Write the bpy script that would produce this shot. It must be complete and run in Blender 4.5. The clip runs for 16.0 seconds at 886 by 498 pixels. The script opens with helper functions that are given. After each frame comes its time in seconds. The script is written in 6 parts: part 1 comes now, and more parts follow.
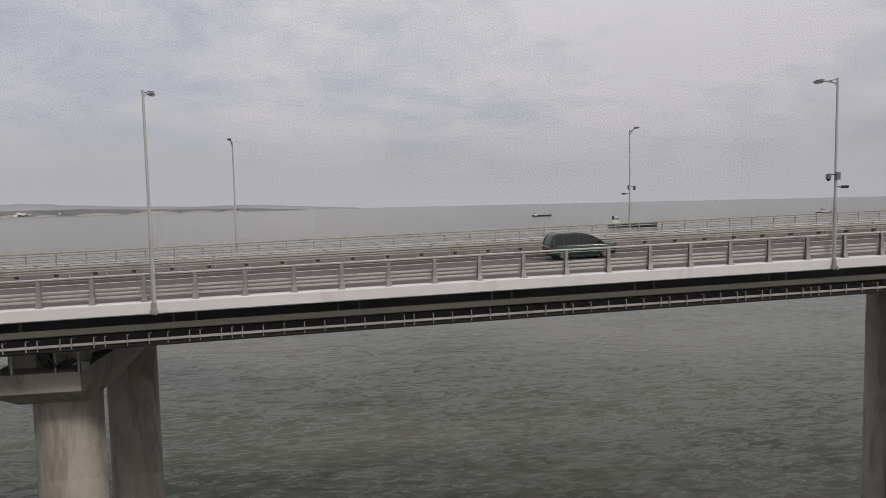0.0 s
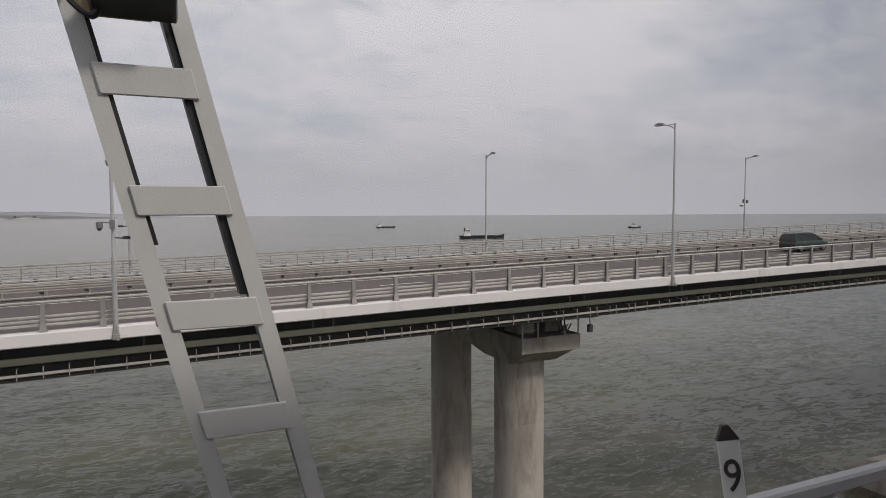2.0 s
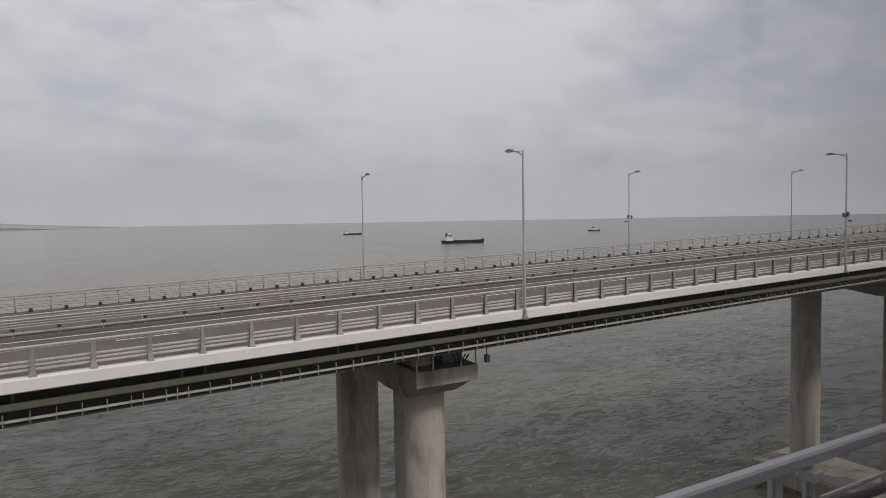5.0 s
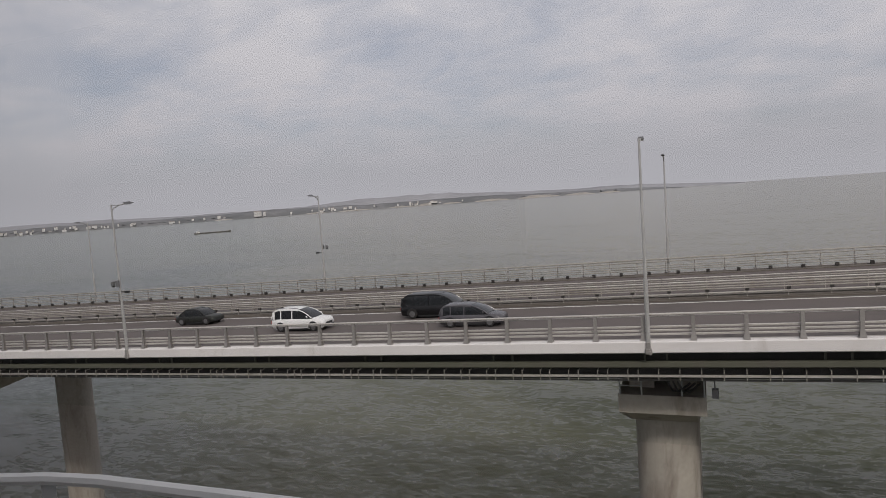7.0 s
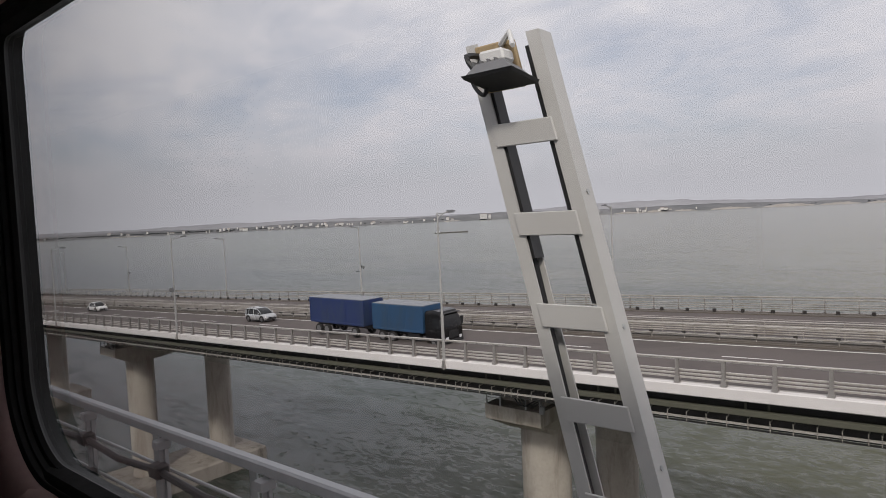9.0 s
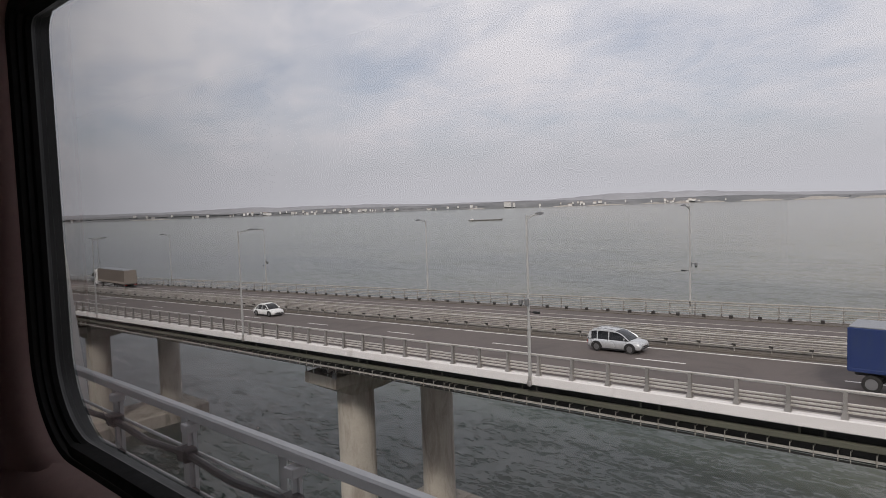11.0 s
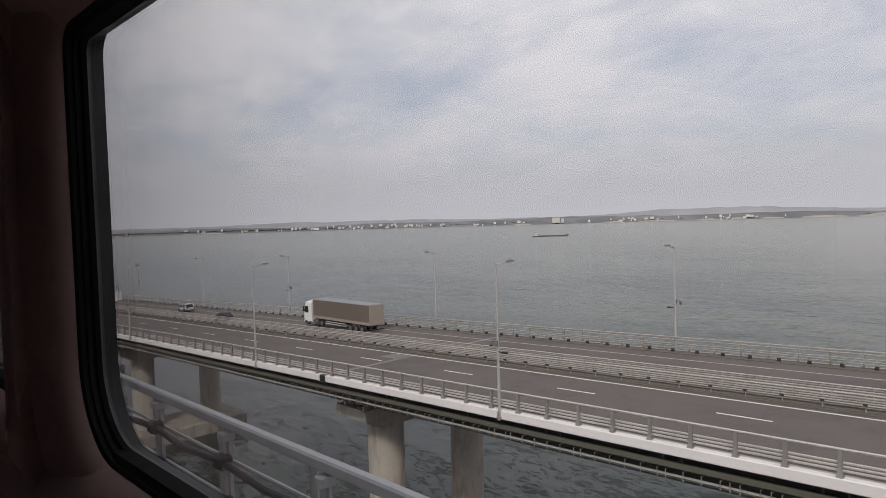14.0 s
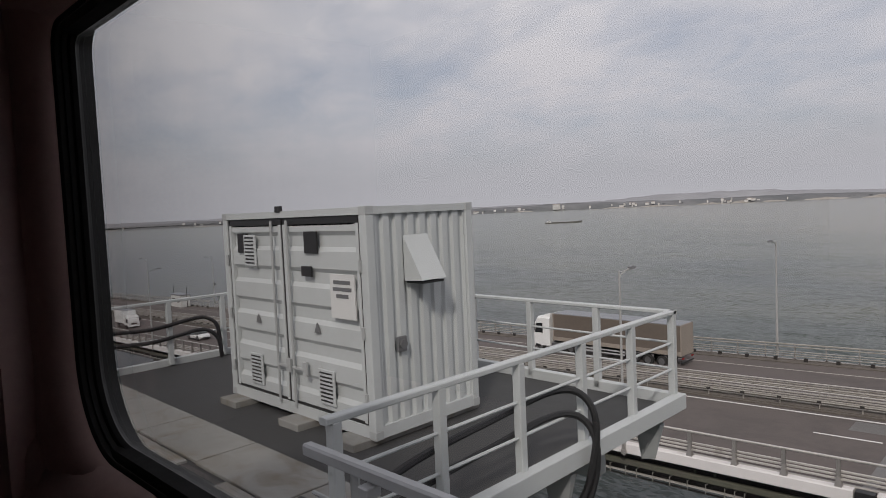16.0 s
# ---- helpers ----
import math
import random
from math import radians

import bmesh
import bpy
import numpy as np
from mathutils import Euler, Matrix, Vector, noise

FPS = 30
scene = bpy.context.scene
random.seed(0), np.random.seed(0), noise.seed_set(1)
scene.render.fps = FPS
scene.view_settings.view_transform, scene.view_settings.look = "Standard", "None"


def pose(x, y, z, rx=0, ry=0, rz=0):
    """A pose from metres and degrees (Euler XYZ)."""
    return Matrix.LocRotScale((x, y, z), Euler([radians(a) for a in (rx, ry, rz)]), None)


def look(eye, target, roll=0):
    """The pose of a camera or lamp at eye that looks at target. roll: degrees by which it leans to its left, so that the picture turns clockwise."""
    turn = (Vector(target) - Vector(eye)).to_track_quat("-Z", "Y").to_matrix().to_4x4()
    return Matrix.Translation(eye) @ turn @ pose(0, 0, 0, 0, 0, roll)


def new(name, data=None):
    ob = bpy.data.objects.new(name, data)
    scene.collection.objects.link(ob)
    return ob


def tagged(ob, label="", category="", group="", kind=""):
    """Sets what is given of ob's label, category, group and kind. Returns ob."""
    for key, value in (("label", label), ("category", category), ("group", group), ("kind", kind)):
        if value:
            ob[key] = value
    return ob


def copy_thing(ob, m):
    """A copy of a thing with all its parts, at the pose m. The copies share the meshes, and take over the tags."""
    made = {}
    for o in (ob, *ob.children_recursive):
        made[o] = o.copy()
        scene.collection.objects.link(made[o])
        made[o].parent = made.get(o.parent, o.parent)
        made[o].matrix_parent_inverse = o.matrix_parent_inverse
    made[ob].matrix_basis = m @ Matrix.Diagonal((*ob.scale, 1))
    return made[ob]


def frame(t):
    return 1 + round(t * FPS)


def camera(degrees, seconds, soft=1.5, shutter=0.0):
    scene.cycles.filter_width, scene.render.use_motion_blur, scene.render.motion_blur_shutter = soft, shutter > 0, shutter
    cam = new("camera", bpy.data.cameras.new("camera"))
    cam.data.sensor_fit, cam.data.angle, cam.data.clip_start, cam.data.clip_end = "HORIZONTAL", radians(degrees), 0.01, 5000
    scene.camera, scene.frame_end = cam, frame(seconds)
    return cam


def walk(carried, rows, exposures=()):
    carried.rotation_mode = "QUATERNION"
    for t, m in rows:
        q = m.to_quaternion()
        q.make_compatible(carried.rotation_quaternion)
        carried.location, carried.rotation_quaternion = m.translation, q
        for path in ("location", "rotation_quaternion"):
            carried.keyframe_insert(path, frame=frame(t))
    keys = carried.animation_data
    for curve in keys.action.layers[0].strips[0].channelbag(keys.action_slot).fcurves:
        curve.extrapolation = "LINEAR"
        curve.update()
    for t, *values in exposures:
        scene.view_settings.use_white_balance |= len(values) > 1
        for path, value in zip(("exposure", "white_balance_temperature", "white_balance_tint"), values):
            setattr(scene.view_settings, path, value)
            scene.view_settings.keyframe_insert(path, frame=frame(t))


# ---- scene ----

# ---------------------------------------------------------------- camera
cam = camera(68.39, 16.0, 0.8)
PATH = [
    (0.0, pose(-0.00, 0, 39.00, 85.79, 1.27, -9.08)),
    (0.5, pose(-10.64, 0, 38.98, 86.73, 0.18, -12.58)),
    (0.8, pose(-17.05, 0, 38.96, 86.50, -0.52, -16.08)),
    (1.0, pose(-21.33, 0, 38.95, 86.30, 0.94, -18.03)),
    (1.5, pose(-32.05, 0, 38.93, 86.52, -0.15, -22.67)),
    (2.0, pose(-42.80, 0, 38.90, 86.61, 0.25, -24.26)),
    (2.5, pose(-53.59, 0, 38.88, 86.56, -0.56, -28.81)),
    (3.0, pose(-64.41, 0, 38.86, 86.33, -1.00, -34.89)),
    (3.5, pose(-75.26, 0, 38.83, 87.04, -0.45, -35.55)),
    (5.8, pose(-125.57, 0, 38.72, 84.99, 4.27, -14.42)),
    (6.0, pose(-129.97, 0, 38.71, 84.85, 3.83, -5.51)),
    (6.4, pose(-138.79, 0, 38.69, 87.62, 5.14, 9.50)),
    (6.5, pose(-140.99, 0, 38.69, 87.23, 7.51, 12.01)),
    (6.6, pose(-143.20, 0, 38.68, 88.03, 6.73, 15.54)),
    (7.0, pose(-152.04, 0, 38.66, 85.55, 4.09, 21.15)),
    (7.3, pose(-158.68, 0, 38.65, 86.20, 2.20, 27.60)),
    (7.5, pose(-163.11, 0, 38.64, 86.22, 2.10, 29.53)),
    (8.0, pose(-174.20, 0, 38.61, 85.61, 2.00, 35.29)),
    (8.5, pose(-185.31, 0, 38.59, 86.47, 2.71, 37.60)),
    (9.0, pose(-196.45, 0, 38.57, 87.09, 2.69, 40.11)),
    (9.5, pose(-207.60, 0, 38.54, 85.52, 1.44, 41.72)),
    (9.6, pose(-209.83, 0, 38.54, 85.25, 2.00, 42.33)),
    (10.0, pose(-218.77, 0, 38.52, 85.36, 2.31, 42.00)),
    (12.5, pose(-274.85, 0, 38.40, 87.55, 0.91, 41.50)),
    (13.0, pose(-286.10, 0, 38.37, 87.24, 0.69, 43.35)),
    (13.5, pose(-297.37, 0, 38.35, 86.31, 1.12, 44.47)),
    (14.0, pose(-308.64, 0, 38.32, 87.54, 1.62, 45.18)),
    (14.5, pose(-319.92, 0, 38.30, 87.70, 1.29, 45.05)),
    (15.0, pose(-331.21, 0, 38.28, 88.42, 1.93, 44.75)),
    (15.3, pose(-337.98, 0, 38.26, 88.45, 2.24, 44.79)),
    (15.5, pose(-342.50, 0, 38.25, 88.09, 2.02, 45.57)),
    (15.7, pose(-347.02, 0, 38.24, 87.04, 1.97, 44.91)),
    (16.0, pose(-353.80, 0, 38.23, 86.54, 2.56, 44.71)),
]
walk(cam, PATH, [(0.0, 0.15), (3.0, 0.19), (5.8, 0.13), (6.5, 0.04), (7.6, 0.12), (8.4, 0.2), (8.9, 0.35), (13.5, 0.39), (15.3, 0.35), (16.0, 0.17)])

# ---------------------------------------------------------------- light
SUN_AZ, SUN_EL = radians(148), radians(39)      # clockwise from +y, above the horizon
world = bpy.data.worlds.new("overcast_sky")
scene.world = world
world.use_nodes = True


def node(tree, kind, operation="", data_type="", blend_type="", **values):
    n = tree.nodes.new(kind)
    if operation:
        n.operation = operation
    if data_type:
        n.data_type = data_type
    if blend_type:
        n.blend_type = blend_type
    for key, value in values.items():
        n.inputs[key].default_value = value
    return n


def build_sky():
    nt = world.node_tree
    sky = nt.nodes.new("ShaderNodeTexSky")
    sky.sky_type, sky.sun_disc = "NISHITA", False
    sky.sun_elevation, sky.sun_rotation = SUN_EL, SUN_AZ
    sky.air_density, sky.dust_density, sky.ozone_density = 1.0, 3.0, 1.0
    co = nt.nodes.new("ShaderNodeTexCoord")
    sep = nt.nodes.new("ShaderNodeSeparateXYZ")
    nt.links.new(co.outputs["Generated"], sep.inputs[0])
    up = node(nt, "ShaderNodeMath", operation="MAXIMUM")
    up.inputs[1].default_value = 0.0
    nt.links.new(sep.outputs[2], up.inputs[0])
    lift = node(nt, "ShaderNodeMath", operation="ADD")
    lift.inputs[1].default_value = 0.28
    nt.links.new(up.outputs[0], lift.inputs[0])
    flat = node(nt, "ShaderNodeVectorMath", operation="DIVIDE")
    comb = nt.nodes.new("ShaderNodeCombineXYZ")
    for i in range(3):
        nt.links.new(lift.outputs[0], comb.inputs[i])
    nt.links.new(co.outputs["Generated"], flat.inputs[0])
    nt.links.new(comb.outputs[0], flat.inputs[1])
    drift = nt.nodes.new("ShaderNodeMapping")
    drift.inputs["Rotation"].default_value = (0, 0, radians(24))
    drift.inputs["Scale"].default_value = (0.85, 1.0, 0.0)
    nt.links.new(flat.outputs[0], drift.inputs[0])
    big = node(nt, "ShaderNodeTexNoise", Scale=1.5, Detail=5.0, Roughness=0.55, Distortion=0.4)
    small = node(nt, "ShaderNodeTexNoise", Scale=5.5, Detail=7.0, Roughness=0.62, Distortion=0.5)
    for n in (big, small):
        nt.links.new(drift.outputs[0], n.inputs["Vector"])
    both = node(nt, "ShaderNodeMix", data_type="FLOAT")
    both.inputs[0].default_value = 0.36
    nt.links.new(big.outputs[0], both.inputs[2])
    nt.links.new(small.outputs[0], both.inputs[3])
    cover = nt.nodes.new("ShaderNodeValToRGB")
    cover.color_ramp.elements[0].position, cover.color_ramp.elements[0].color = 0.34, (0.2, 0.15, 0.15, 1)
    cover.color_ramp.elements[1].position, cover.color_ramp.elements[1].color = 0.6, (1, 1, 1, 1)
    # a thick bank of cloud to the north-east, and a clearer patch beyond it
    amount = both.outputs[0]
    for way, near, k in (((0.475, 0.823, 0.31), 0.93, 0.11), ((0.872, 0.425, 0.242), 0.95, -0.12)):
        toward = node(nt, "ShaderNodeVectorMath", operation="DOT_PRODUCT")
        toward.inputs[1].default_value = way
        nt.links.new(co.outputs["Generated"], toward.inputs[0])
        lobe = nt.nodes.new("ShaderNodeMapRange")
        lobe.interpolation_type = "SMOOTHSTEP"
        lobe.inputs[1].default_value, lobe.inputs[2].default_value, lobe.inputs[4].default_value = near, 0.998, k
        nt.links.new(toward.outputs["Value"], lobe.inputs[0])
        more = node(nt, "ShaderNodeMath", operation="ADD")
        nt.links.new(amount, more.inputs[0])
        nt.links.new(lobe.outputs[0], more.inputs[1])
        amount = more.outputs[0]
    nt.links.new(amount, cover.inputs[0])
    # cloud brightness grows with height over the sea
    tall = nt.nodes.new("ShaderNodeValToRGB")
    e = tall.color_ramp.elements
    e[0].position, e[0].color = 0.0, (4.3, 4.22, 4.52, 1)
    e[1].position, e[1].color = 0.45, (7.3, 7.15, 7.4, 1)
    mid = e.new(0.16)
    mid.color = (5.5, 5.38, 5.7, 1)
    nt.links.new(up.outputs[0], tall.inputs[0])
    veil = node(nt, "ShaderNodeMix", data_type="RGBA", blend_type="MIX")
    veil.inputs[0].default_value = 0.62
    veil.inputs[7].default_value = (3.7, 3.74, 4.3, 1)
    nt.links.new(sky.outputs[0], veil.inputs[6])
    mix = node(nt, "ShaderNodeMix", data_type="RGBA", blend_type="MIX")
    nt.links.new(cover.outputs[0], mix.inputs[0])
    nt.links.new(veil.outputs[2], mix.inputs[6])
    nt.links.new(tall.outputs[0], mix.inputs[7])
    # grey haze at the horizon
    low = nt.nodes.new("ShaderNodeMapRange")
    low.inputs[1].default_value, low.inputs[2].default_value = 0.0, 0.13
    low.inputs[3].default_value, low.inputs[4].default_value = 1.0, 0.0
    low.interpolation_type = "SMOOTHSTEP"
    nt.links.new(up.outputs[0], low.inputs[0])
    haze = node(nt, "ShaderNodeMix", data_type="RGBA", blend_type="MIX")
    haze.inputs[7].default_value = (4.3, 4.27, 4.6, 1)
    nt.links.new(low.outputs[0], haze.inputs[0])
    nt.links.new(mix.outputs[2], haze.inputs[6])
    bg = nt.nodes["Background"]
    bg.inputs[1].default_value = 0.11
    nt.links.new(haze.outputs[2], bg.inputs[0])


build_sky()
sun = new("sun", bpy.data.lights.new("sun", "SUN"))
sun.data.energy, sun.data.angle, sun.data.color = 1.5, radians(6), (1.0, 0.94, 0.86)
sun.matrix_world = look((math.sin(SUN_AZ) * 100, math.cos(SUN_AZ) * 100, math.tan(SUN_EL) * 100), (0, 0, 0))
scene.view_settings.exposure = 0.0

# ---------------------------------------------------------------- materials


def surface(name, colour, rough=0.7, metal=0.0, spread=0.12, fine=8.0, coarse=0.7, bump=0.15, stain=None, stain_at=0.62, rand=0.0, stretch=(1, 1, 1), spec=0.5, grain=0.01):
    """A procedural surface: two scales of tone, a stain, fine relief; fine and coarse in features a metre."""
    m = bpy.data.materials.new(name)
    m.use_nodes = True
    nt = m.node_tree
    p = nt.nodes["Principled BSDF"]
    co = nt.nodes.new("ShaderNodeTexCoord")
    mp = nt.nodes.new("ShaderNodeMapping")
    mp.inputs["Scale"].default_value = stretch
    geo = nt.nodes.new("ShaderNodeNewGeometry")
    nt.links.new(geo.outputs["Position"], mp.inputs[0])
    a = node(nt, "ShaderNodeTexNoise", Scale=fine, Detail=5.0, Roughness=0.65)
    b = node(nt, "ShaderNodeTexNoise", Scale=coarse, Detail=4.0, Roughness=0.6)
    for n in (a, b):
        nt.links.new(mp.outputs[0], n.inputs["Vector"])
    tone = node(nt, "ShaderNodeMath", operation="ADD")
    nt.links.new(a.outputs[0], tone.inputs[0])
    nt.links.new(b.outputs[0], tone.inputs[1])
    ramp = nt.nodes.new("ShaderNodeMapRange")
    ramp.inputs[1].default_value, ramp.inputs[2].default_value = 0.6, 1.4
    ramp.inputs[3].default_value, ramp.inputs[4].default_value = 1 - spread, 1 + spread
    nt.links.new(tone.outputs[0], ramp.inputs[0])
    last = ramp.outputs[0]
    if rand:
        info = nt.nodes.new("ShaderNodeObjectInfo")
        rr = nt.nodes.new("ShaderNodeMapRange")
        rr.inputs[3].default_value, rr.inputs[4].default_value = 1 - rand, 1 + rand
        nt.links.new(info.outputs["Random"], rr.inputs[0])
        mul = node(nt, "ShaderNodeMath", operation="MULTIPLY")
        nt.links.new(last, mul.inputs[0])
        nt.links.new(rr.outputs[0], mul.inputs[1])
        last = mul.outputs[0]
    col = node(nt, "ShaderNodeVectorMath", operation="SCALE")
    col.inputs[0].default_value = colour
    nt.links.new(last, col.inputs[3])
    out = col.outputs[0]
    if stain:
        c = node(nt, "ShaderNodeTexNoise", Scale=coarse * 1.7, Detail=6.0, Roughness=0.7, Distortion=0.6)
        mp2 = nt.nodes.new("ShaderNodeMapping")
        mp2.inputs["Scale"].default_value = (1.0, 1.0, 0.22)
        nt.links.new(geo.outputs["Position"], mp2.inputs[0])
        nt.links.new(mp2.outputs[0], c.inputs["Vector"])
        sr = nt.nodes.new("ShaderNodeMapRange")
        sr.inputs[1].default_value, sr.inputs[2].default_value = stain_at - 0.08, stain_at + 0.12
        nt.links.new(c.outputs[0], sr.inputs[0])
        mx = node(nt, "ShaderNodeMix", data_type="RGBA", blend_type="MIX")
        mx.inputs[7].default_value = (*stain, 1)
        nt.links.new(sr.outputs[0], mx.inputs[0])
        nt.links.new(out, mx.inputs[6])
        out = mx.outputs[2]
    nt.links.new(out, p.inputs["Base Color"])
    rg = nt.nodes.new("ShaderNodeMapRange")
    rg.inputs[1].default_value, rg.inputs[2].default_value = 0.3, 0.7
    rg.inputs[3].default_value, rg.inputs[4].default_value = max(rough - 0.12, 0.04), min(rough + 0.12, 1)
    nt.links.new(b.outputs[0], rg.inputs[0])
    nt.links.new(rg.outputs[0], p.inputs["Roughness"])
    p.inputs["Metallic"].default_value = metal
    p.inputs["Specular IOR Level"].default_value = spec
    if bump:
        bp = node(nt, "ShaderNodeBump", Strength=bump, Distance=grain)
        nt.links.new(a.outputs[0], bp.inputs["Height"])
        nt.links.new(bp.outputs[0], p.inputs["Normal"])
    return m


def sea_material():
    m = bpy.data.materials.new("sea_water")
    m.use_nodes = True
    nt = m.node_tree
    p = nt.nodes["Principled BSDF"]
    geo = nt.nodes.new("ShaderNodeNewGeometry")
    mp = nt.nodes.new("ShaderNodeMapping")
    mp.inputs["Rotation"].default_value = (0, 0, radians(18))
    mp.inputs["Scale"].default_value = (0.5, 1.15, 1.0)
    nt.links.new(geo.outputs["Position"], mp.inputs[0])
    # wave slopes at four sizes, calmer and rougher by wide gusts
    gust = node(nt, "ShaderNodeTexNoise", Scale=0.012, Detail=4.0, Roughness=0.6, Distortion=0.5)
    nt.links.new(mp.outputs[0], gust.inputs["Vector"])
    force = nt.nodes.new("ShaderNodeMapRange")
    force.inputs[1].default_value, force.inputs[2].default_value = 0.3, 0.7
    force.inputs[3].default_value, force.inputs[4].default_value = 0.65, 1.25
    nt.links.new(gust.outputs[0], force.inputs[0])
    total = None
    for size, amount, warp in ((0.1, 0.24, 0.4), (0.42, 0.44, 0.5), (1.3, 0.56, 0.3), (3.8, 0.42, 0.2)):
        n = node(nt, "ShaderNodeTexNoise", Scale=size, Detail=2.5, Roughness=0.6, Distortion=warp)
        nt.links.new(mp.outputs[0], n.inputs["Vector"])
        mid = node(nt, "ShaderNodeVectorMath", operation="SUBTRACT")
        mid.inputs[1].default_value = (0.5, 0.5, 0.5)
        nt.links.new(n.outputs["Color"], mid.inputs[0])
        k = node(nt, "ShaderNodeVectorMath", operation="MULTIPLY")
        k.inputs[1].default_value = (amount * 0.8, amount * 1.15, 0.0)
        nt.links.new(mid.outputs[0], k.inputs[0])
        if total:
            add = node(nt, "ShaderNodeVectorMath", operation="ADD")
            nt.links.new(total, add.inputs[0])
            nt.links.new(k.outputs[0], add.inputs[1])
            total = add.outputs[0]
        else:
            total = k.outputs[0]
    slope = node(nt, "ShaderNodeVectorMath", operation="SCALE")
    nt.links.new(total, slope.inputs[0])
    nt.links.new(force.outputs[0], slope.inputs[3])
    up = node(nt, "ShaderNodeVectorMath", operation="ADD")
    up.inputs[1].default_value = (0, 0, 1)
    nt.links.new(slope.outputs[0], up.inputs[0])
    unit = node(nt, "ShaderNodeVectorMath", operation="NORMALIZE")
    nt.links.new(up.outputs[0], unit.inputs[0])
    nt.links.new(unit.outputs[0], p.inputs["Normal"])
    # turbid green water, with a pale silt plume that also carries some painted haze
    patch = node(nt, "ShaderNodeTexNoise", Scale=0.006, Detail=5.0, Roughness=0.6, Distortion=0.8)
    nt.links.new(mp.outputs[0], patch.inputs["Vector"])
    ramp = nt.nodes.new("ShaderNodeValToRGB")
    e = ramp.color_ramp.elements
    e[0].position, e[0].color = 0.36, (0.03, 0.037, 0.021, 1)
    e[1].position, e[1].color = 0.64, (0.08, 0.08, 0.041, 1)
    nt.links.new(patch.outputs[0], ramp.inputs[0])
    sep = nt.nodes.new("ShaderNodeSeparateXYZ")
    nt.links.new(geo.outputs["Position"], sep.inputs[0])

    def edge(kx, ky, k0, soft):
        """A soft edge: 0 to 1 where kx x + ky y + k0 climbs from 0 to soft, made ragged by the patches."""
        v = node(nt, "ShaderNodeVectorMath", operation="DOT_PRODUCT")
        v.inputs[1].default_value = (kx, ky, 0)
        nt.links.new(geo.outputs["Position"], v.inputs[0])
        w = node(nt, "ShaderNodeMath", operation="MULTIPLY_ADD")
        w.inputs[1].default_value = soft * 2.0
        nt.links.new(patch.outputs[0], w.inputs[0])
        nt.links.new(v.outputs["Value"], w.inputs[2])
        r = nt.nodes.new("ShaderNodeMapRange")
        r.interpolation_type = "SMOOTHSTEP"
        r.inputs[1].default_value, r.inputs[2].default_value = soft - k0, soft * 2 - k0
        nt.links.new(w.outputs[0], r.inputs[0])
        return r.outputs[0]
    f = None
    for args in ((1, 0.72, 260, 320), (-1, 0.2, 120, 260), (0, 1, -60, 260)):
        g = edge(*args)
        if f:
            mul = node(nt, "ShaderNodeMath", operation="MULTIPLY")
            nt.links.new(f, mul.inputs[0])
            nt.links.new(g, mul.inputs[1])
            f = mul.outputs[0]
        else:
            f = g
    # bluer green water over the deep channel to the west
    deep = node(nt, "ShaderNodeMix", data_type="RGBA", blend_type="MIX")
    deep.inputs[7].default_value = (0.018, 0.031, 0.026, 1)
    nt.links.new(edge(-1, -0.08, -190, 130), deep.inputs[0])
    nt.links.new(ramp.outputs[0], deep.inputs[6])
    # turbid, and painted paler away from the bridge to stand in for sky glare
    far_pale = node(nt, "ShaderNodeMix", data_type="RGBA", blend_type="MIX")
    far_pale.inputs[7].default_value = (0.088, 0.098, 0.066, 1)
    nt.links.new(edge(0.12, 1, -60, 420), far_pale.inputs[0])
    nt.links.new(deep.outputs[2], far_pale.inputs[6])
    silt = node(nt, "ShaderNodeMix", data_type="RGBA", blend_type="MIX")
    silt.inputs[7].default_value = (0.17, 0.158, 0.112, 1)
    nt.links.new(f, silt.inputs[0])
    nt.links.new(far_pale.outputs[2], silt.inputs[6])
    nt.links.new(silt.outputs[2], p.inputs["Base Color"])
    p.inputs["Roughness"].default_value = 0.16
    p.inputs["IOR"].default_value = 1.33
    p.inputs["Specular IOR Level"].default_value = 0.32
    return m


def tinted_material():
    """Dark glass added to the window across the aisle, to dim its reflection."""
    m = bpy.data.materials.new("tinted_pane")
    m.use_nodes = True
    nt = m.node_tree
    nt.nodes.remove(nt.nodes["Principled BSDF"])
    geo = nt.nodes.new("ShaderNodeNewGeometry")
    n = node(nt, "ShaderNodeTexNoise", Scale=6.0, Detail=3.0)
    nt.links.new(geo.outputs["Position"], n.inputs["Vector"])
    r = nt.nodes.new("ShaderNodeMapRange")
    r.inputs[3].default_value, r.inputs[4].default_value = 0.34, 0.5
    nt.links.new(n.outputs[0], r.inputs[0])
    clear = nt.nodes.new("ShaderNodeBsdfTransparent")
    nt.links.new(r.outputs[0], clear.inputs[0])
    nt.links.new(clear.outputs[0], nt.nodes["Material Output"].inputs["Surface"])
    return m


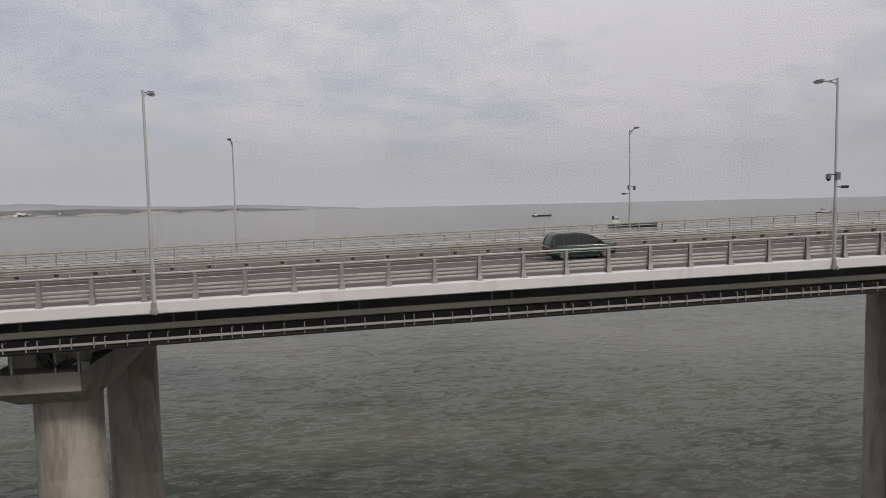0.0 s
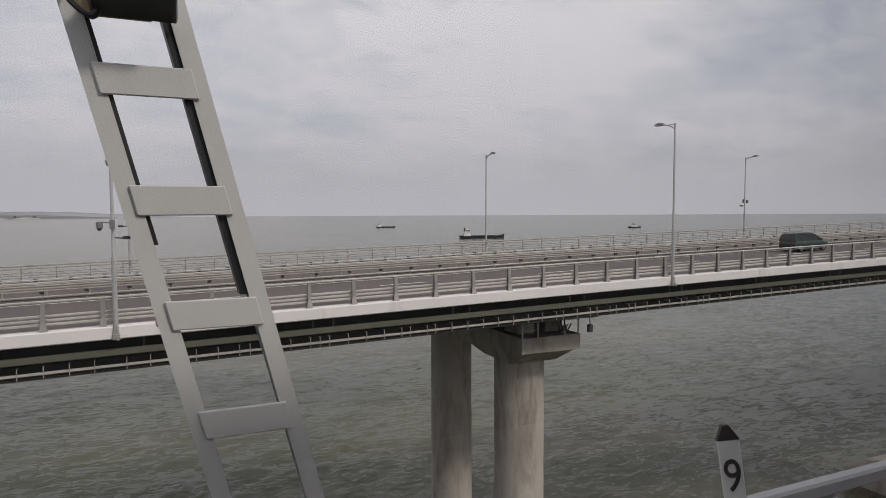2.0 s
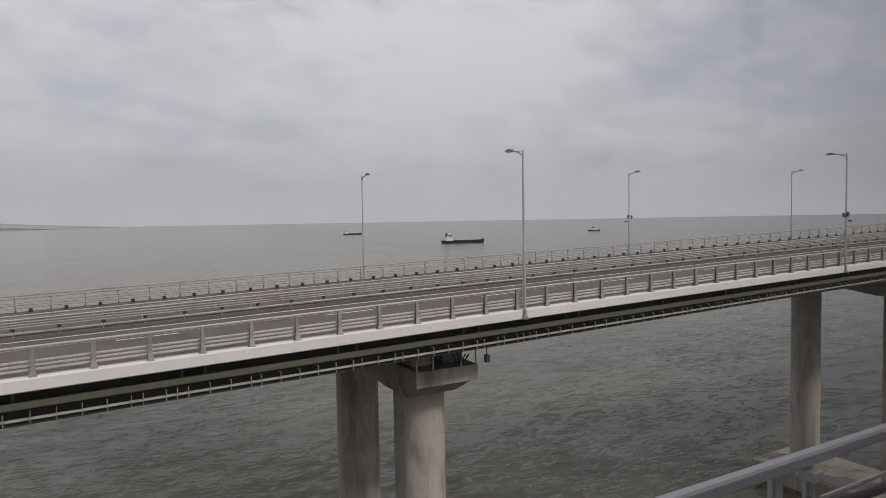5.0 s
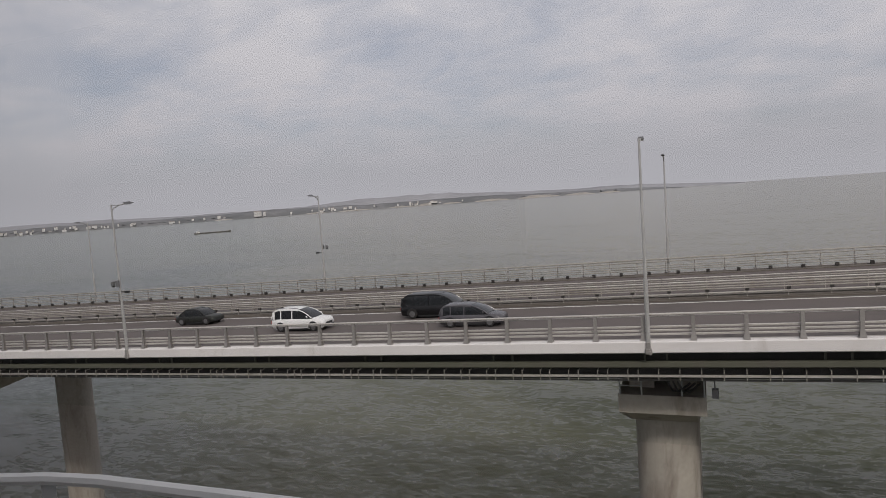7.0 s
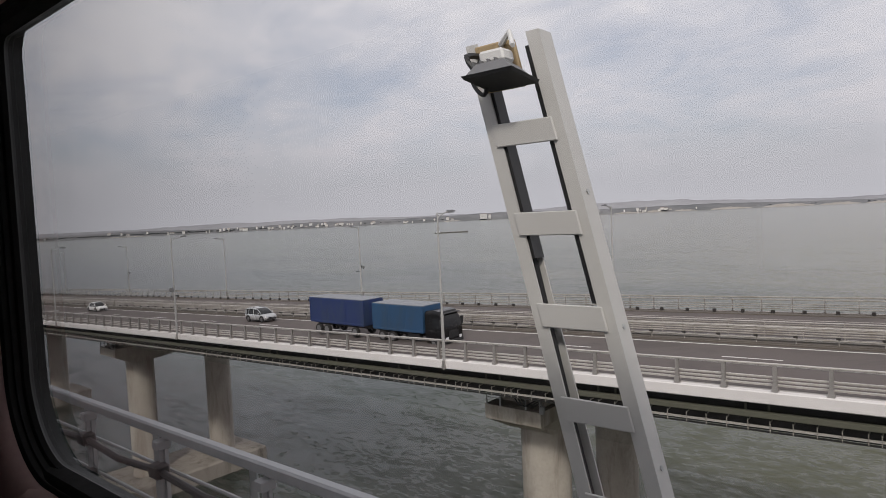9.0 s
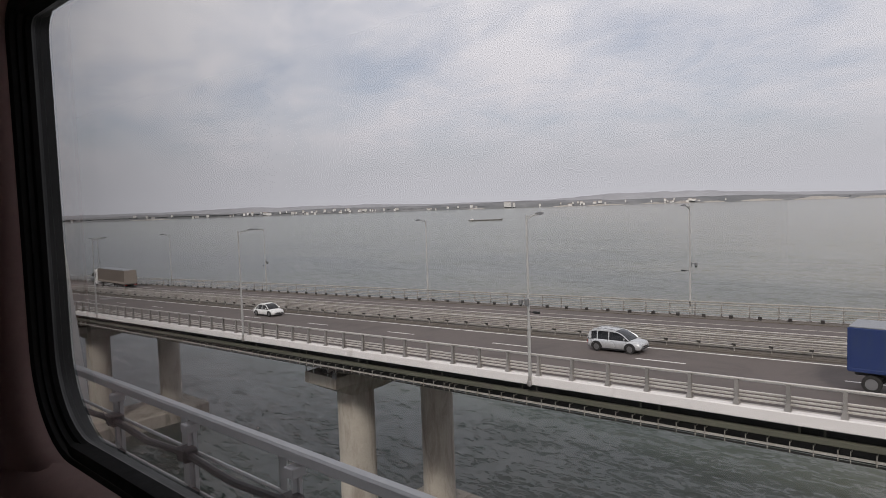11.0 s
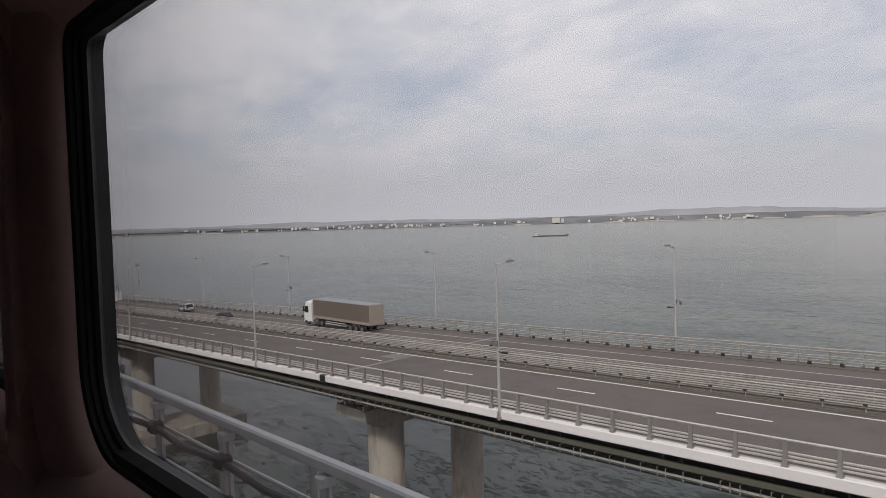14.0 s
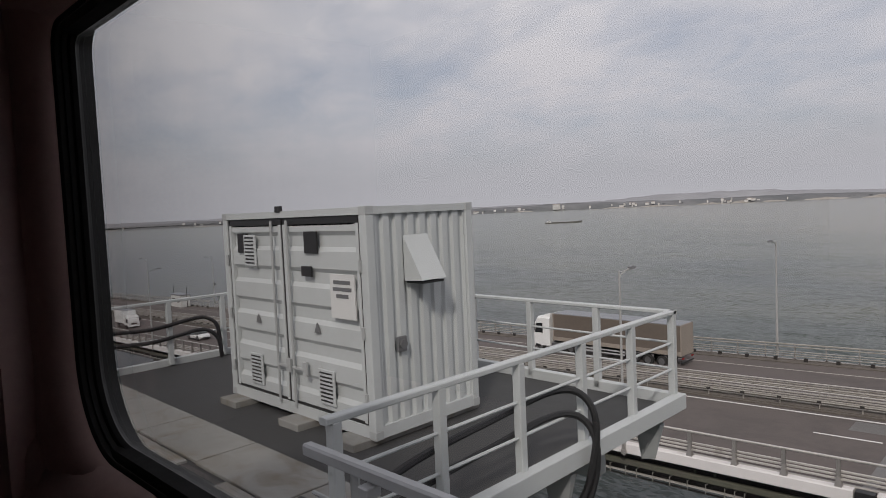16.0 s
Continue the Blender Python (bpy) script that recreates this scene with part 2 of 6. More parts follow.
def pane_material():
    """Clear glass: it mirrors more the flatter one looks at it, under a faint streaky film of dust."""
    m = bpy.data.materials.new("window_pane")
    m.use_nodes = True
    nt = m.node_tree
    nt.nodes.remove(nt.nodes["Principled BSDF"])
    co = nt.nodes.new("ShaderNodeTexCoord")
    mp = nt.nodes.new("ShaderNodeMapping")
    mp.inputs["Scale"].default_value = (34, 1, 1.2)
    nt.links.new(co.outputs["Object"], mp.inputs[0])
    streak = node(nt, "ShaderNodeTexNoise", Scale=1.0, Detail=4.0, Roughness=0.6)
    nt.links.new(mp.outputs[0], streak.inputs["Vector"])
    dull = nt.nodes.new("ShaderNodeMapRange")
    dull.inputs[1].default_value, dull.inputs[2].default_value = 0.35, 0.65
    dull.inputs[3].default_value, dull.inputs[4].default_value = 0.982, 0.995
    nt.links.new(streak.outputs[0], dull.inputs[0])
    tint = node(nt, "ShaderNodeVectorMath", operation="SCALE")
    tint.inputs[0].default_value = (1.0, 0.995, 0.995)
    nt.links.new(dull.outputs[0], tint.inputs[3])
    clear = nt.nodes.new("ShaderNodeBsdfTransparent")
    nt.links.new(tint.outputs[0], clear.inputs[0])
    gloss = node(nt, "ShaderNodeBsdfGlossy", Roughness=0.02)
    fresnel = node(nt, "ShaderNodeFresnel", IOR=1.5)
    # the faces of the glazing, one behind another
    left = node(nt, "ShaderNodeMath", operation="SUBTRACT")
    left.inputs[0].default_value = 1.0
    nt.links.new(fresnel.outputs[0], left.inputs[1])
    all_faces = node(nt, "ShaderNodeMath", operation="POWER")
    all_faces.inputs[1].default_value = 4.6
    nt.links.new(left.outputs[0], all_faces.inputs[0])
    gone = node(nt, "ShaderNodeMath", operation="SUBTRACT")
    gone.inputs[0].default_value = 1.0
    nt.links.new(all_faces.outputs[0], gone.inputs[1])
    both = nt.nodes.new("ShaderNodeMixShader")
    nt.links.new(gone.outputs[0], both.inputs[0])
    nt.links.new(clear.outputs[0], both.inputs[1])
    nt.links.new(gloss.outputs[0], both.inputs[2])
    nt.links.new(both.outputs[0], nt.nodes["Material Output"].inputs["Surface"])
    return m


M = {
    "pane": pane_material(),
    "tinted": tinted_material(),
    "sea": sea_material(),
    "concrete": surface("pier_concrete", (0.37, 0.34, 0.295), 0.85, spread=0.2, fine=4, coarse=0.35, bump=0.3, stain=(0.19, 0.16, 0.135), stain_at=0.56),
    # pier concrete darkened so its colour holds the infill wall's shade
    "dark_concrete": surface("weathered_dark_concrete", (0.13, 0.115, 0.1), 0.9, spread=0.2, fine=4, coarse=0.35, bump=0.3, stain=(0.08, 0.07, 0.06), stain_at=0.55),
    "cap": surface("pile_cap_concrete", (0.33, 0.3, 0.26), 0.9, spread=0.2, fine=4, coarse=0.35, bump=0.3, stain=(0.12, 0.11, 0.09), stain_at=0.55),
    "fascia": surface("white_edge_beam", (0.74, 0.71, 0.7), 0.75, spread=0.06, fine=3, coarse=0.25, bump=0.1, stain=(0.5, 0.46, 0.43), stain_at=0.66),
    "girder": surface("olive_girder_paint", (0.105, 0.105, 0.08), 0.5, spread=0.1, fine=2, coarse=0.2, bump=0.05, stain=(0.11, 0.1, 0.085), stain_at=0.6),
    # near-black: the shade under the deck is put into this colour
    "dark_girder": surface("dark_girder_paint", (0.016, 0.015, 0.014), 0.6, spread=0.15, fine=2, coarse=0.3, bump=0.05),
    "galv": surface("galvanised_steel", (0.36, 0.34, 0.325), 0.5, metal=0.55, spread=0.1, fine=6, coarse=0.8, bump=0.08, rand=0.06),
    "galv_rail": surface("weathered_guard_rail", (0.56, 0.53, 0.495), 0.5, metal=0.4, spread=0.12, fine=4, coarse=0.4, bump=0.08, stain=(0.33, 0.29, 0.245), stain_at=0.66),
    "far_rail": surface("dull_guard_rail", (0.4, 0.375, 0.34), 0.55, metal=0.3, spread=0.14, fine=4, coarse=0.4, bump=0.08, stain=(0.24, 0.21, 0.17), stain_at=0.6),
    "rust_foot": surface("dark_spacer_block", (0.03, 0.026, 0.024), 0.8, spread=0.2),
    "asphalt": surface("asphalt", (0.126, 0.107, 0.1), 0.85, spread=0.12, fine=30, coarse=0.12, bump=0.3, stain=(0.095, 0.083, 0.078), stain_at=0.56, stretch=(0.15, 1, 1), spec=0.35),
    "paint": surface("road_paint", (0.72, 0.7, 0.67), 0.7, spread=0.12, fine=14, coarse=1.5, bump=0.1, stain=(0.42, 0.4, 0.38), stain_at=0.68),
    "worn_paint": surface("worn_road_paint", (0.4, 0.37, 0.33), 0.8, spread=0.2, fine=14, coarse=1.5, bump=0.1, stain=(0.22, 0.2, 0.18), stain_at=0.58),
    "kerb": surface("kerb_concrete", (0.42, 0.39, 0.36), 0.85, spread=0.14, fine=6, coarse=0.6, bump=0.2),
    "median_bed": surface("dusty_median", (0.125, 0.108, 0.092), 0.9, spread=0.2, fine=6, coarse=0.5, bump=0.3),
    "joint": surface("joint_steel", (0.2, 0.19, 0.18), 0.5, metal=0.5, spread=0.12, fine=9, coarse=1.5),
    "pole": surface("galvanised_pole", (0.46, 0.455, 0.445), 0.5, metal=0.35, spread=0.1, fine=5, coarse=0.7, bump=0.04),
    "lamp_body": surface("lamp_housing", (0.2, 0.2, 0.205), 0.45, metal=0.3, spread=0.08),
    "black": surface("black_plastic", (0.018, 0.018, 0.019), 0.5, spread=0.2, fine=12, coarse=2),
    "white_paint": surface("white_painted_steel", (0.535, 0.555, 0.555), 0.45, spread=0.06, fine=9, coarse=1.2, bump=0.06, stain=(0.4, 0.37, 0.33), stain_at=0.7),
    "mast_white": surface("white_mast_paint", (0.56, 0.55, 0.53), 0.5, spread=0.07, fine=9, coarse=1.2, bump=0.05, stain=(0.44, 0.41, 0.37), stain_at=0.68),
    "rail_steel": surface("grey_painted_rail", (0.4, 0.405, 0.415), 0.45, spread=0.14, fine=10, coarse=1.5, bump=0.06, stain=(0.33, 0.34, 0.36), stain_at=0.68),
    "post_steel": surface("pale_post_steel", (0.42, 0.43, 0.43), 0.5, spread=0.09, fine=10, coarse=1.5, bump=0.06, rand=0.05),
    "tan_plate": surface("tan_bracket_plate", (0.36, 0.27, 0.15), 0.6, spread=0.2, fine=20, coarse=4, stain=(0.16, 0.1, 0.05), stain_at=0.6),
    "slab": surface("walkway_slab", (0.29, 0.285, 0.27), 0.85, spread=0.18, fine=7, coarse=1.1, bump=0.2, stain=(0.19, 0.165, 0.13), stain_at=0.55, rand=0.06),
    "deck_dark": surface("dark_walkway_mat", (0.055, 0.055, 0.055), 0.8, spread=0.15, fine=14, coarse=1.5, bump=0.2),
    "cabin_trim": surface("carriage_trim", (0.5, 0.35, 0.325), 0.5, spread=0.12, fine=40, coarse=3, bump=0.2, grain=0.002),
    "cabin_pale": surface("carriage_lining", (0.11, 0.1, 0.092), 0.6, spread=0.06, fine=20, coarse=2, bump=0.1, grain=0.002),
    "rubber": surface("window_rubber", (0.012, 0.012, 0.012), 0.55, spread=0.2, fine=30, coarse=4),
    "glass": surface("dark_car_glass", (0.012, 0.014, 0.016), 0.08, spread=0.1, bump=0),
    "tyre": surface("tyre_rubber", (0.025, 0.024, 0.023), 0.85, spread=0.2),
    "rim": surface("alloy_rim", (0.26, 0.26, 0.265), 0.35, metal=0.8, spread=0.1),
    "lens": surface("clear_headlight", (0.7, 0.7, 0.72), 0.12, spread=0.05, bump=0),
    "tail": surface("red_tail_lamp", (0.28, 0.02, 0.02), 0.2, spread=0.05, bump=0),
    "car_green": surface("dark_green_car_paint", (0.02, 0.045, 0.035), 0.22, spread=0.06, bump=0),
    "car_black": surface("black_car_paint", (0.008, 0.008, 0.009), 0.18, spread=0.06, bump=0, spec=0.35),
    "car_white": surface("white_car_paint", (0.78, 0.78, 0.77), 0.3, spread=0.03, bump=0),
    "car_grey": surface("grey_car_paint", (0.1, 0.096, 0.104), 0.25, metal=0.3, spread=0.05, bump=0),
    "car_olive": surface("dull_dark_car_paint", (0.025, 0.027, 0.024), 0.35, spread=0.1, bump=0, spec=0.3),
    "car_silver": surface("silver_car_paint", (0.55, 0.56, 0.57), 0.28, metal=0.4, spread=0.04, bump=0),
    "tarp_brown": surface("brown_tarpaulin", (0.135, 0.11, 0.09), 0.7, spread=0.12, fine=3, coarse=0.5, bump=0.2, grain=0.03),
    "trailer_pale": surface("dusty_pale_panel", (0.3, 0.26, 0.22), 0.6, spread=0.12, fine=5, coarse=0.8),
    "blue": surface("blue_box_panel", (0.016, 0.034, 0.125), 0.45, spread=0.12, fine=4, coarse=0.6, bump=0.06, stain=(0.03, 0.05, 0.1), stain_at=0.56),
    "blue_pale": surface("faded_blue_box_panel", (0.02, 0.068, 0.15), 0.5, spread=0.12, fine=4, coarse=0.6, bump=0.06, stain=(0.035, 0.06, 0.095), stain_at=0.56),
    "roof_grey": surface("grey_box_roof", (0.24, 0.25, 0.27), 0.55, spread=0.12, fine=4, coarse=0.6),
    "hull": surface("dark_ship_hull", (0.03, 0.03, 0.035), 0.6, spread=0.2, fine=0.4, coarse=0.05, bump=0),
    "ship_white": surface("white_ship_paint", (0.7, 0.695, 0.68), 0.5, spread=0.06, fine=0.5, coarse=0.1, bump=0),
    "hull_grey": surface("grey_barge_hull", (0.16, 0.15, 0.14), 0.6, spread=0.15, fine=0.4, coarse=0.05, bump=0),
    # hills, ridge and trees have the haze of distance mixed into their colours
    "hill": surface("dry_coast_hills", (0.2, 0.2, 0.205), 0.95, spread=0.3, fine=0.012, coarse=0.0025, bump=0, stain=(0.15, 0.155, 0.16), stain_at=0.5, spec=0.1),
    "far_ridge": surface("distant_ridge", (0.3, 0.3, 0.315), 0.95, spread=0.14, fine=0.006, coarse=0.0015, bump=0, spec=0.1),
    "beach": surface("pale_shore_cliff", (0.38, 0.355, 0.335), 0.95, spread=0.2, fine=0.02, coarse=0.006, bump=0, spec=0.1),
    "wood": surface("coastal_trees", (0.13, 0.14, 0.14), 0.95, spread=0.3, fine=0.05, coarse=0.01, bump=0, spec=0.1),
    "town_white": surface("pale_town_wall", (0.62, 0.61, 0.6), 0.85, spread=0.1, fine=0.2, coarse=0.05, bump=0, rand=0.2),
    "town_roof": surface("town_roof", (0.3, 0.25, 0.22), 0.85, spread=0.15, fine=0.2, coarse=0.05, bump=0, rand=0.2),
}

# ---------------------------------------------------------------- mesh tools


class Mesh:
    """Gathers vertices and faces for one mesh."""

    def __init__(self):
        self.v, self.f = [], []

    def add(self, verts, faces):
        n = len(self.v)
        self.v += [tuple(p) for p in verts]
        self.f += [tuple(i + n for i in f) for f in faces]
        return self

    def box(self, x0, x1, y0, y1, z0, z1, c=0.0):
        if c:
            pts = []
            for sx, x in ((1, x0), (-1, x1)):
                for sy, y in ((1, y0), (-1, y1)):
                    for sz, z in ((1, z0), (-1, z1)):
                        pts += [(x, y + sy * c, z + sz * c), (x + sx * c, y, z + sz * c), (x + sx * c, y + sy * c, z)]
            return self.hull(pts)
        v = [(x, y, z) for x in (x0, x1) for y in (y0, y1) for z in (z0, z1)]
        return self.add(v, [(0, 1, 3, 2), (4, 6, 7, 5), (0, 4, 5, 1), (2, 3, 7, 6), (0, 2, 6, 4), (1, 5, 7, 3)])

    def hull(self, pts):
        bm = bmesh.new()
        for p in pts:
            bm.verts.new(p)
        got = bmesh.ops.convex_hull(bm, input=bm.verts[:])
        bmesh.ops.dissolve_limit(bm, angle_limit=0.01, verts=bm.verts[:], edges=bm.edges[:])
        bm.verts.index_update()
        self.add([v.co[:] for v in bm.verts], [[v.index for v in f.verts] for f in bm.faces])
        bm.free()
        return self

    def rings(self, rings, closed=True, caps=True):
        """Skin between rings of equally many points."""
        k, v, f = len(rings[0]), [], []
        for r in rings:
            v += list(r)
        for i in range(len(rings) - 1):
            for j in range(k if closed else k - 1):
                a, b = i * k + j, i * k + (j + 1) % k
                f.append((a, b, b + k, a + k))
        if caps and closed:
            f.append(tuple(reversed(range(k))))
            f.append(tuple(range((len(rings) - 1) * k, len(rings) * k)))
        return self.add(v, f)

    def tube(self, pts, r, n=8, r1=None):
        """A round bar through points; r1: the radius at its end."""
        pts = [Vector(p) for p in pts]
        out = []
        for i, p in enumerate(pts):
            d = (pts[min(i + 1, len(pts) - 1)] - pts[max(i - 1, 0)]).normalized()
            side = d.cross(Vector((0, 0, 1)))
            if side.length < 0.05:
                side = d.cross(Vector((0, 1, 0)))
            side.normalize()
            other = side.cross(d)
            rr = r if r1 is None else r + (r1 - r) * i / (len(pts) - 1)
            out.append([p + side * rr * math.cos(a) + other * rr * math.sin(a) for a in (2 * math.pi * j / n for j in range(n))])
        return self.rings(out)

    def bar(self, pts, w, h):
        """A flat bar of width w (level) and height h through points."""
        pts = [Vector(p) for p in pts]
        out = []
        for i, p in enumerate(pts):
            d = (pts[min(i + 1, len(pts) - 1)] - pts[max(i - 1, 0)]).normalized()
            side = d.cross(Vector((0, 0, 1))).normalized()
            other = side.cross(d)
            c = min(w, h) * 0.18
            prof = [(-w / 2 + c, -h / 2), (w / 2 - c, -h / 2), (w / 2, -h / 2 + c), (w / 2, h / 2 - c), (w / 2 - c, h / 2), (-w / 2 + c, h / 2), (-w / 2, h / 2 - c), (-w / 2, -h / 2 + c)]
            out.append([p + side * a + other * b for a, b in prof])
        return self.rings(out)

    def moved(self, m):
        self.v = [tuple(m @ Vector(p)) for p in self.v]
        return self

    def data(self, name, mat, smooth=35):
        me = bpy.data.meshes.new(name)
        me.from_pydata(self.v, [], self.f)
        bm = bmesh.new()
        bm.from_mesh(me)
        bmesh.ops.recalc_face_normals(bm, faces=bm.faces[:])
        bm.to_mesh(me)
        bm.free()
        me.materials.append(M[mat])
        if smooth:
            me.shade_smooth()
            me.set_sharp_from_angle(angle=radians(smooth))
        return me


def part(name, mesh, mat, parent, label="", smooth=35):
    """One mesh object under a thing or a part; mesh is a Mesh or mesh data to share."""
    me = mesh.data(name, mat, smooth) if isinstance(mesh, Mesh) else mesh
    ob = new(name, me)
    ob.parent = parent
    if label:
        ob["label"] = label
    return ob


def thing(name, label, category, at=(0, 0, 0), group="", kind=""):
    ob = new(name)
    ob.location = at
    ob.empty_display_size = 0.2
    return tagged(ob, label, category, group, kind)


def solid(name, mesh, mat, label, category, group="", kind="", smooth=35):
    return tagged(new(name, mesh.data(name, mat, smooth)), label, category, group, kind)


# ---------------------------------------------------------------- the lines of road and track


def road_y(x):
    u = x / 100
    return 34.843 - 0.434 * u - 0.083 * u * u


def road_z(x):
    u = x / 100
    return 34.228 + 2.225 * u - 0.297 * u * u - 0.028 * u ** 3


def eye_z(x):
    """Height of the seated eye over the sea; the track keeps 2.7 m under it at the walkway."""
    return 39.0 + 0.00217 * x


def sweep(mesh, outline, x0, x1, step=5.0):
    """Sweep an outline of (offset from the road's edge, height over it) along the road."""
    n = max(1, round(abs(x1 - x0) / step))
    xs = [x0 + (x1 - x0) * i / n for i in range(n + 1)]
    mesh.rings([[(x, road_y(x) + a, road_z(x) + b) for a, b in outline] for x in xs])
    return mesh


def rect(a0, a1, b0, b1):
    return [(a0, b0), (a1, b0), (a1, b1), (a0, b1)]


POLES = [139.0, 104.0, 65.8, 29.15, -9.45, -44.4, -82.0, -117.6, -154.7, -191.4, -226.8, -265.5, -300.7, -339.0, -374.0, -412.0, -447.0, -485.0, -520.0, -558.0, -593.0, -631.0]
PIERS = [122.0, 52.5, -17.0, -85.9, -154.4, -223.6, -293.1, -361.9, -430.3, -496.0, -564.0, -632.0]
X_LEFT, X_RIGHT, WIDE = -700.0, 190.0, 27.8
ENDS = [X_RIGHT] + POLES + [X_LEFT]
JOINTS = [-361.3]

# ---------------------------------------------------------------- sea and far shore


def build_sea():
    m = Mesh()
    xs, ys = [-7000, -2500, -900, 600, 2500, 7000], [-800, 0, 400, 1200, 2800, 5600]
    v = [(x, y, 0) for y in ys for x in xs]
    f = [(j * 6 + i, j * 6 + i + 1, j * 6 + i + 7, j * 6 + i + 6) for j in range(5) for i in range(5)]
    m.add(v, f)
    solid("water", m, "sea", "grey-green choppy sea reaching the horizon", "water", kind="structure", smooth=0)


def shore_point(a, r):
    """A point at bearing a (degrees to the left of straight out) and distance r from the bridge."""
    return Vector((-180 - r * math.sin(radians(a)), r * math.cos(radians(a)), 0))


def ridge(name, mat, a0, a1, r, depth, tall, label, seed, rough=0.5):
    """A low line of hills as a strip of land with a crest and a foreshore."""
    m, n = Mesh(), 170
    rows = []
    for i in range(n + 1):
        a = a0 + (a1 - a0) * i / n
        k = noise.fractal(Vector((a * 0.16, seed, 0)), 1.0, 2.0, 5)
        fine = noise.fractal(Vector((a * 1.7, seed + 9, 0)), 1.0, 2.0, 4)
        taper = min(1, (a - a0) / 9 + 0.12) * min(1, (a1 - a) / 4 + 0.3)
        h = max(2.0, tall(a) * taper * (1 + rough * 0.45 * k + 0.09 * fine))
        rows.append([shore_point(a, r), shore_point(a, r + depth * 0.12) + Vector((0, 0, h * 0.34)), shore_point(a, r + depth * 0.5) + Vector((0, 0, h * 0.78)),
                     shore_point(a, r + depth) + Vector((0, 0, h)), shore_point(a, r + depth * 1.2) + Vector((0, 0, h * 0.6)), shore_point(a, r + depth * 1.2) + Vector((0, 0, -2))])
    m.rings(rows, closed=False)
    return solid(name, m, mat, label, "hills", kind="structure")


def build_shore():
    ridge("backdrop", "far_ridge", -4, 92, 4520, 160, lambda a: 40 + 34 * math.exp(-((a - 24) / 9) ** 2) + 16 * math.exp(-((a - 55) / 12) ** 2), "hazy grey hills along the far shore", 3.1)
    ridge("backdrop", "hill", 0.5, 92, 4330, 150, lambda a: 26 + 14 * math.exp(-((a - 33) / 14) ** 2) + 5 * math.sin(a * 0.4), "low dry coast under the hills, haze mixed into its colour", 8.4)
    random.seed(5)
    # pale cliffs and beaches at the water's edge
    for a, wide, tall in ((6.5, 1.7, 9), (9.0, 2.6, 12), (12.5, 3.6, 15), (16.5, 3.0, 12), (20.0, 1.6, 9), (22.4, 1.2, 13), (24.5, 2.2, 8), (28.5, 3.0, 7), (32.0, 1.8, 6), (39.5, 1.5, 6), (66.0, 3.4, 5), (73.0, 2.0, 5)):
        m, n, rows = Mesh(), 14, []
        for i in range(n + 1):
            b = a - wide / 2 + wide * i / n
            h = tall * (0.25 + 0.75 * math.sin(math.pi * i / n)) * (0.7 + 0.5 * random.random())
            rows.append([shore_point(b, 4322), shore_point(b, 4325) + Vector((0, 0, h)), shore_point(b, 4370) + Vector((0, 0, h + 1)), shore_point(b, 4370) + Vector((0, 0, -1))])
        m.rings(rows, closed=False)
        solid("shore_cliff", m, "beach", "pale bare cliff at the far waterline", "cliff", "pale shore cliffs")
    # belts of trees
    m = Mesh()
    for _ in range(760):
        a = random.choice((random.uniform(34, 66), random.uniform(60, 88), random.uniform(5, 88)))
        p = shore_point(a, 4345 + random.uniform(0, 60))
        w, h = random.uniform(8, 34), random.uniform(3, 11)
        pts = []
        for i in range(9):
            u = i / 8 - 0.5
            q = shore_point(a + math.degrees(u * w / 4350), 4345 + random.uniform(0, 30))
            hh = h * (1 - 4 * u * u) * random.uniform(0.75, 1.1) + 3
            pts.append([q, q + Vector((0, 0, hh + 4)), q + Vector((0, 14, hh + 3)), q + Vector((0, 16, 0))])
        m.rings(pts, closed=False)
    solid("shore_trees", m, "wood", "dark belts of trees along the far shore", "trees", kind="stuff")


def town_house(a, r, wide, tall, z0, group):
    base = shore_point(a, r) + Vector((0, 0, z0))
    t = thing("town_building", "pale block of the town on the far shore", "building", base, group)
    t.rotation_euler = (0, 0, radians(a))
    deep = min(wide, 18)
    wall = Mesh().box(-wide / 2, wide / 2, 0, deep, -8, tall)
    part("wall", wall, "town_white", t, smooth=0)
    roof = Mesh().hull([(-wide / 2 - 0.6, -0.6, tall), (wide / 2 + 0.6, -0.6, tall), (wide / 2 + 0.6, deep + 0.6, tall), (-wide / 2 - 0.6, deep + 0.6, tall), (-wide / 2 + 2, deep / 2, tall + 2.6), (wide / 2 - 2, deep / 2, tall + 2.6)])
    part("roof", roof, "town_roof", t, smooth=0)


def build_town():
    random.seed(11)
    town_house(36.75, 4318, 48, 24, 14, "buildings of the far town")
    town_house(36.2, 4318, 16, 18, 14, "buildings of the far town")
    for _ in range(92):
        a = random.choice((random.gauss(47, 3.5), random.gauss(53, 4), random.gauss(59, 5), random.uniform(34, 78), random.gauss(22, 1.2), random.gauss(30, 2)))
        town_house(a, 4318 + random.uniform(0, 30), random.choice((random.uniform(6, 12), random.uniform(8, 16), random.uniform(12, 30))), random.uniform(3, 8), random.uniform(6, 24), "buildings of the far town")


# ---------------------------------------------------------------- ships


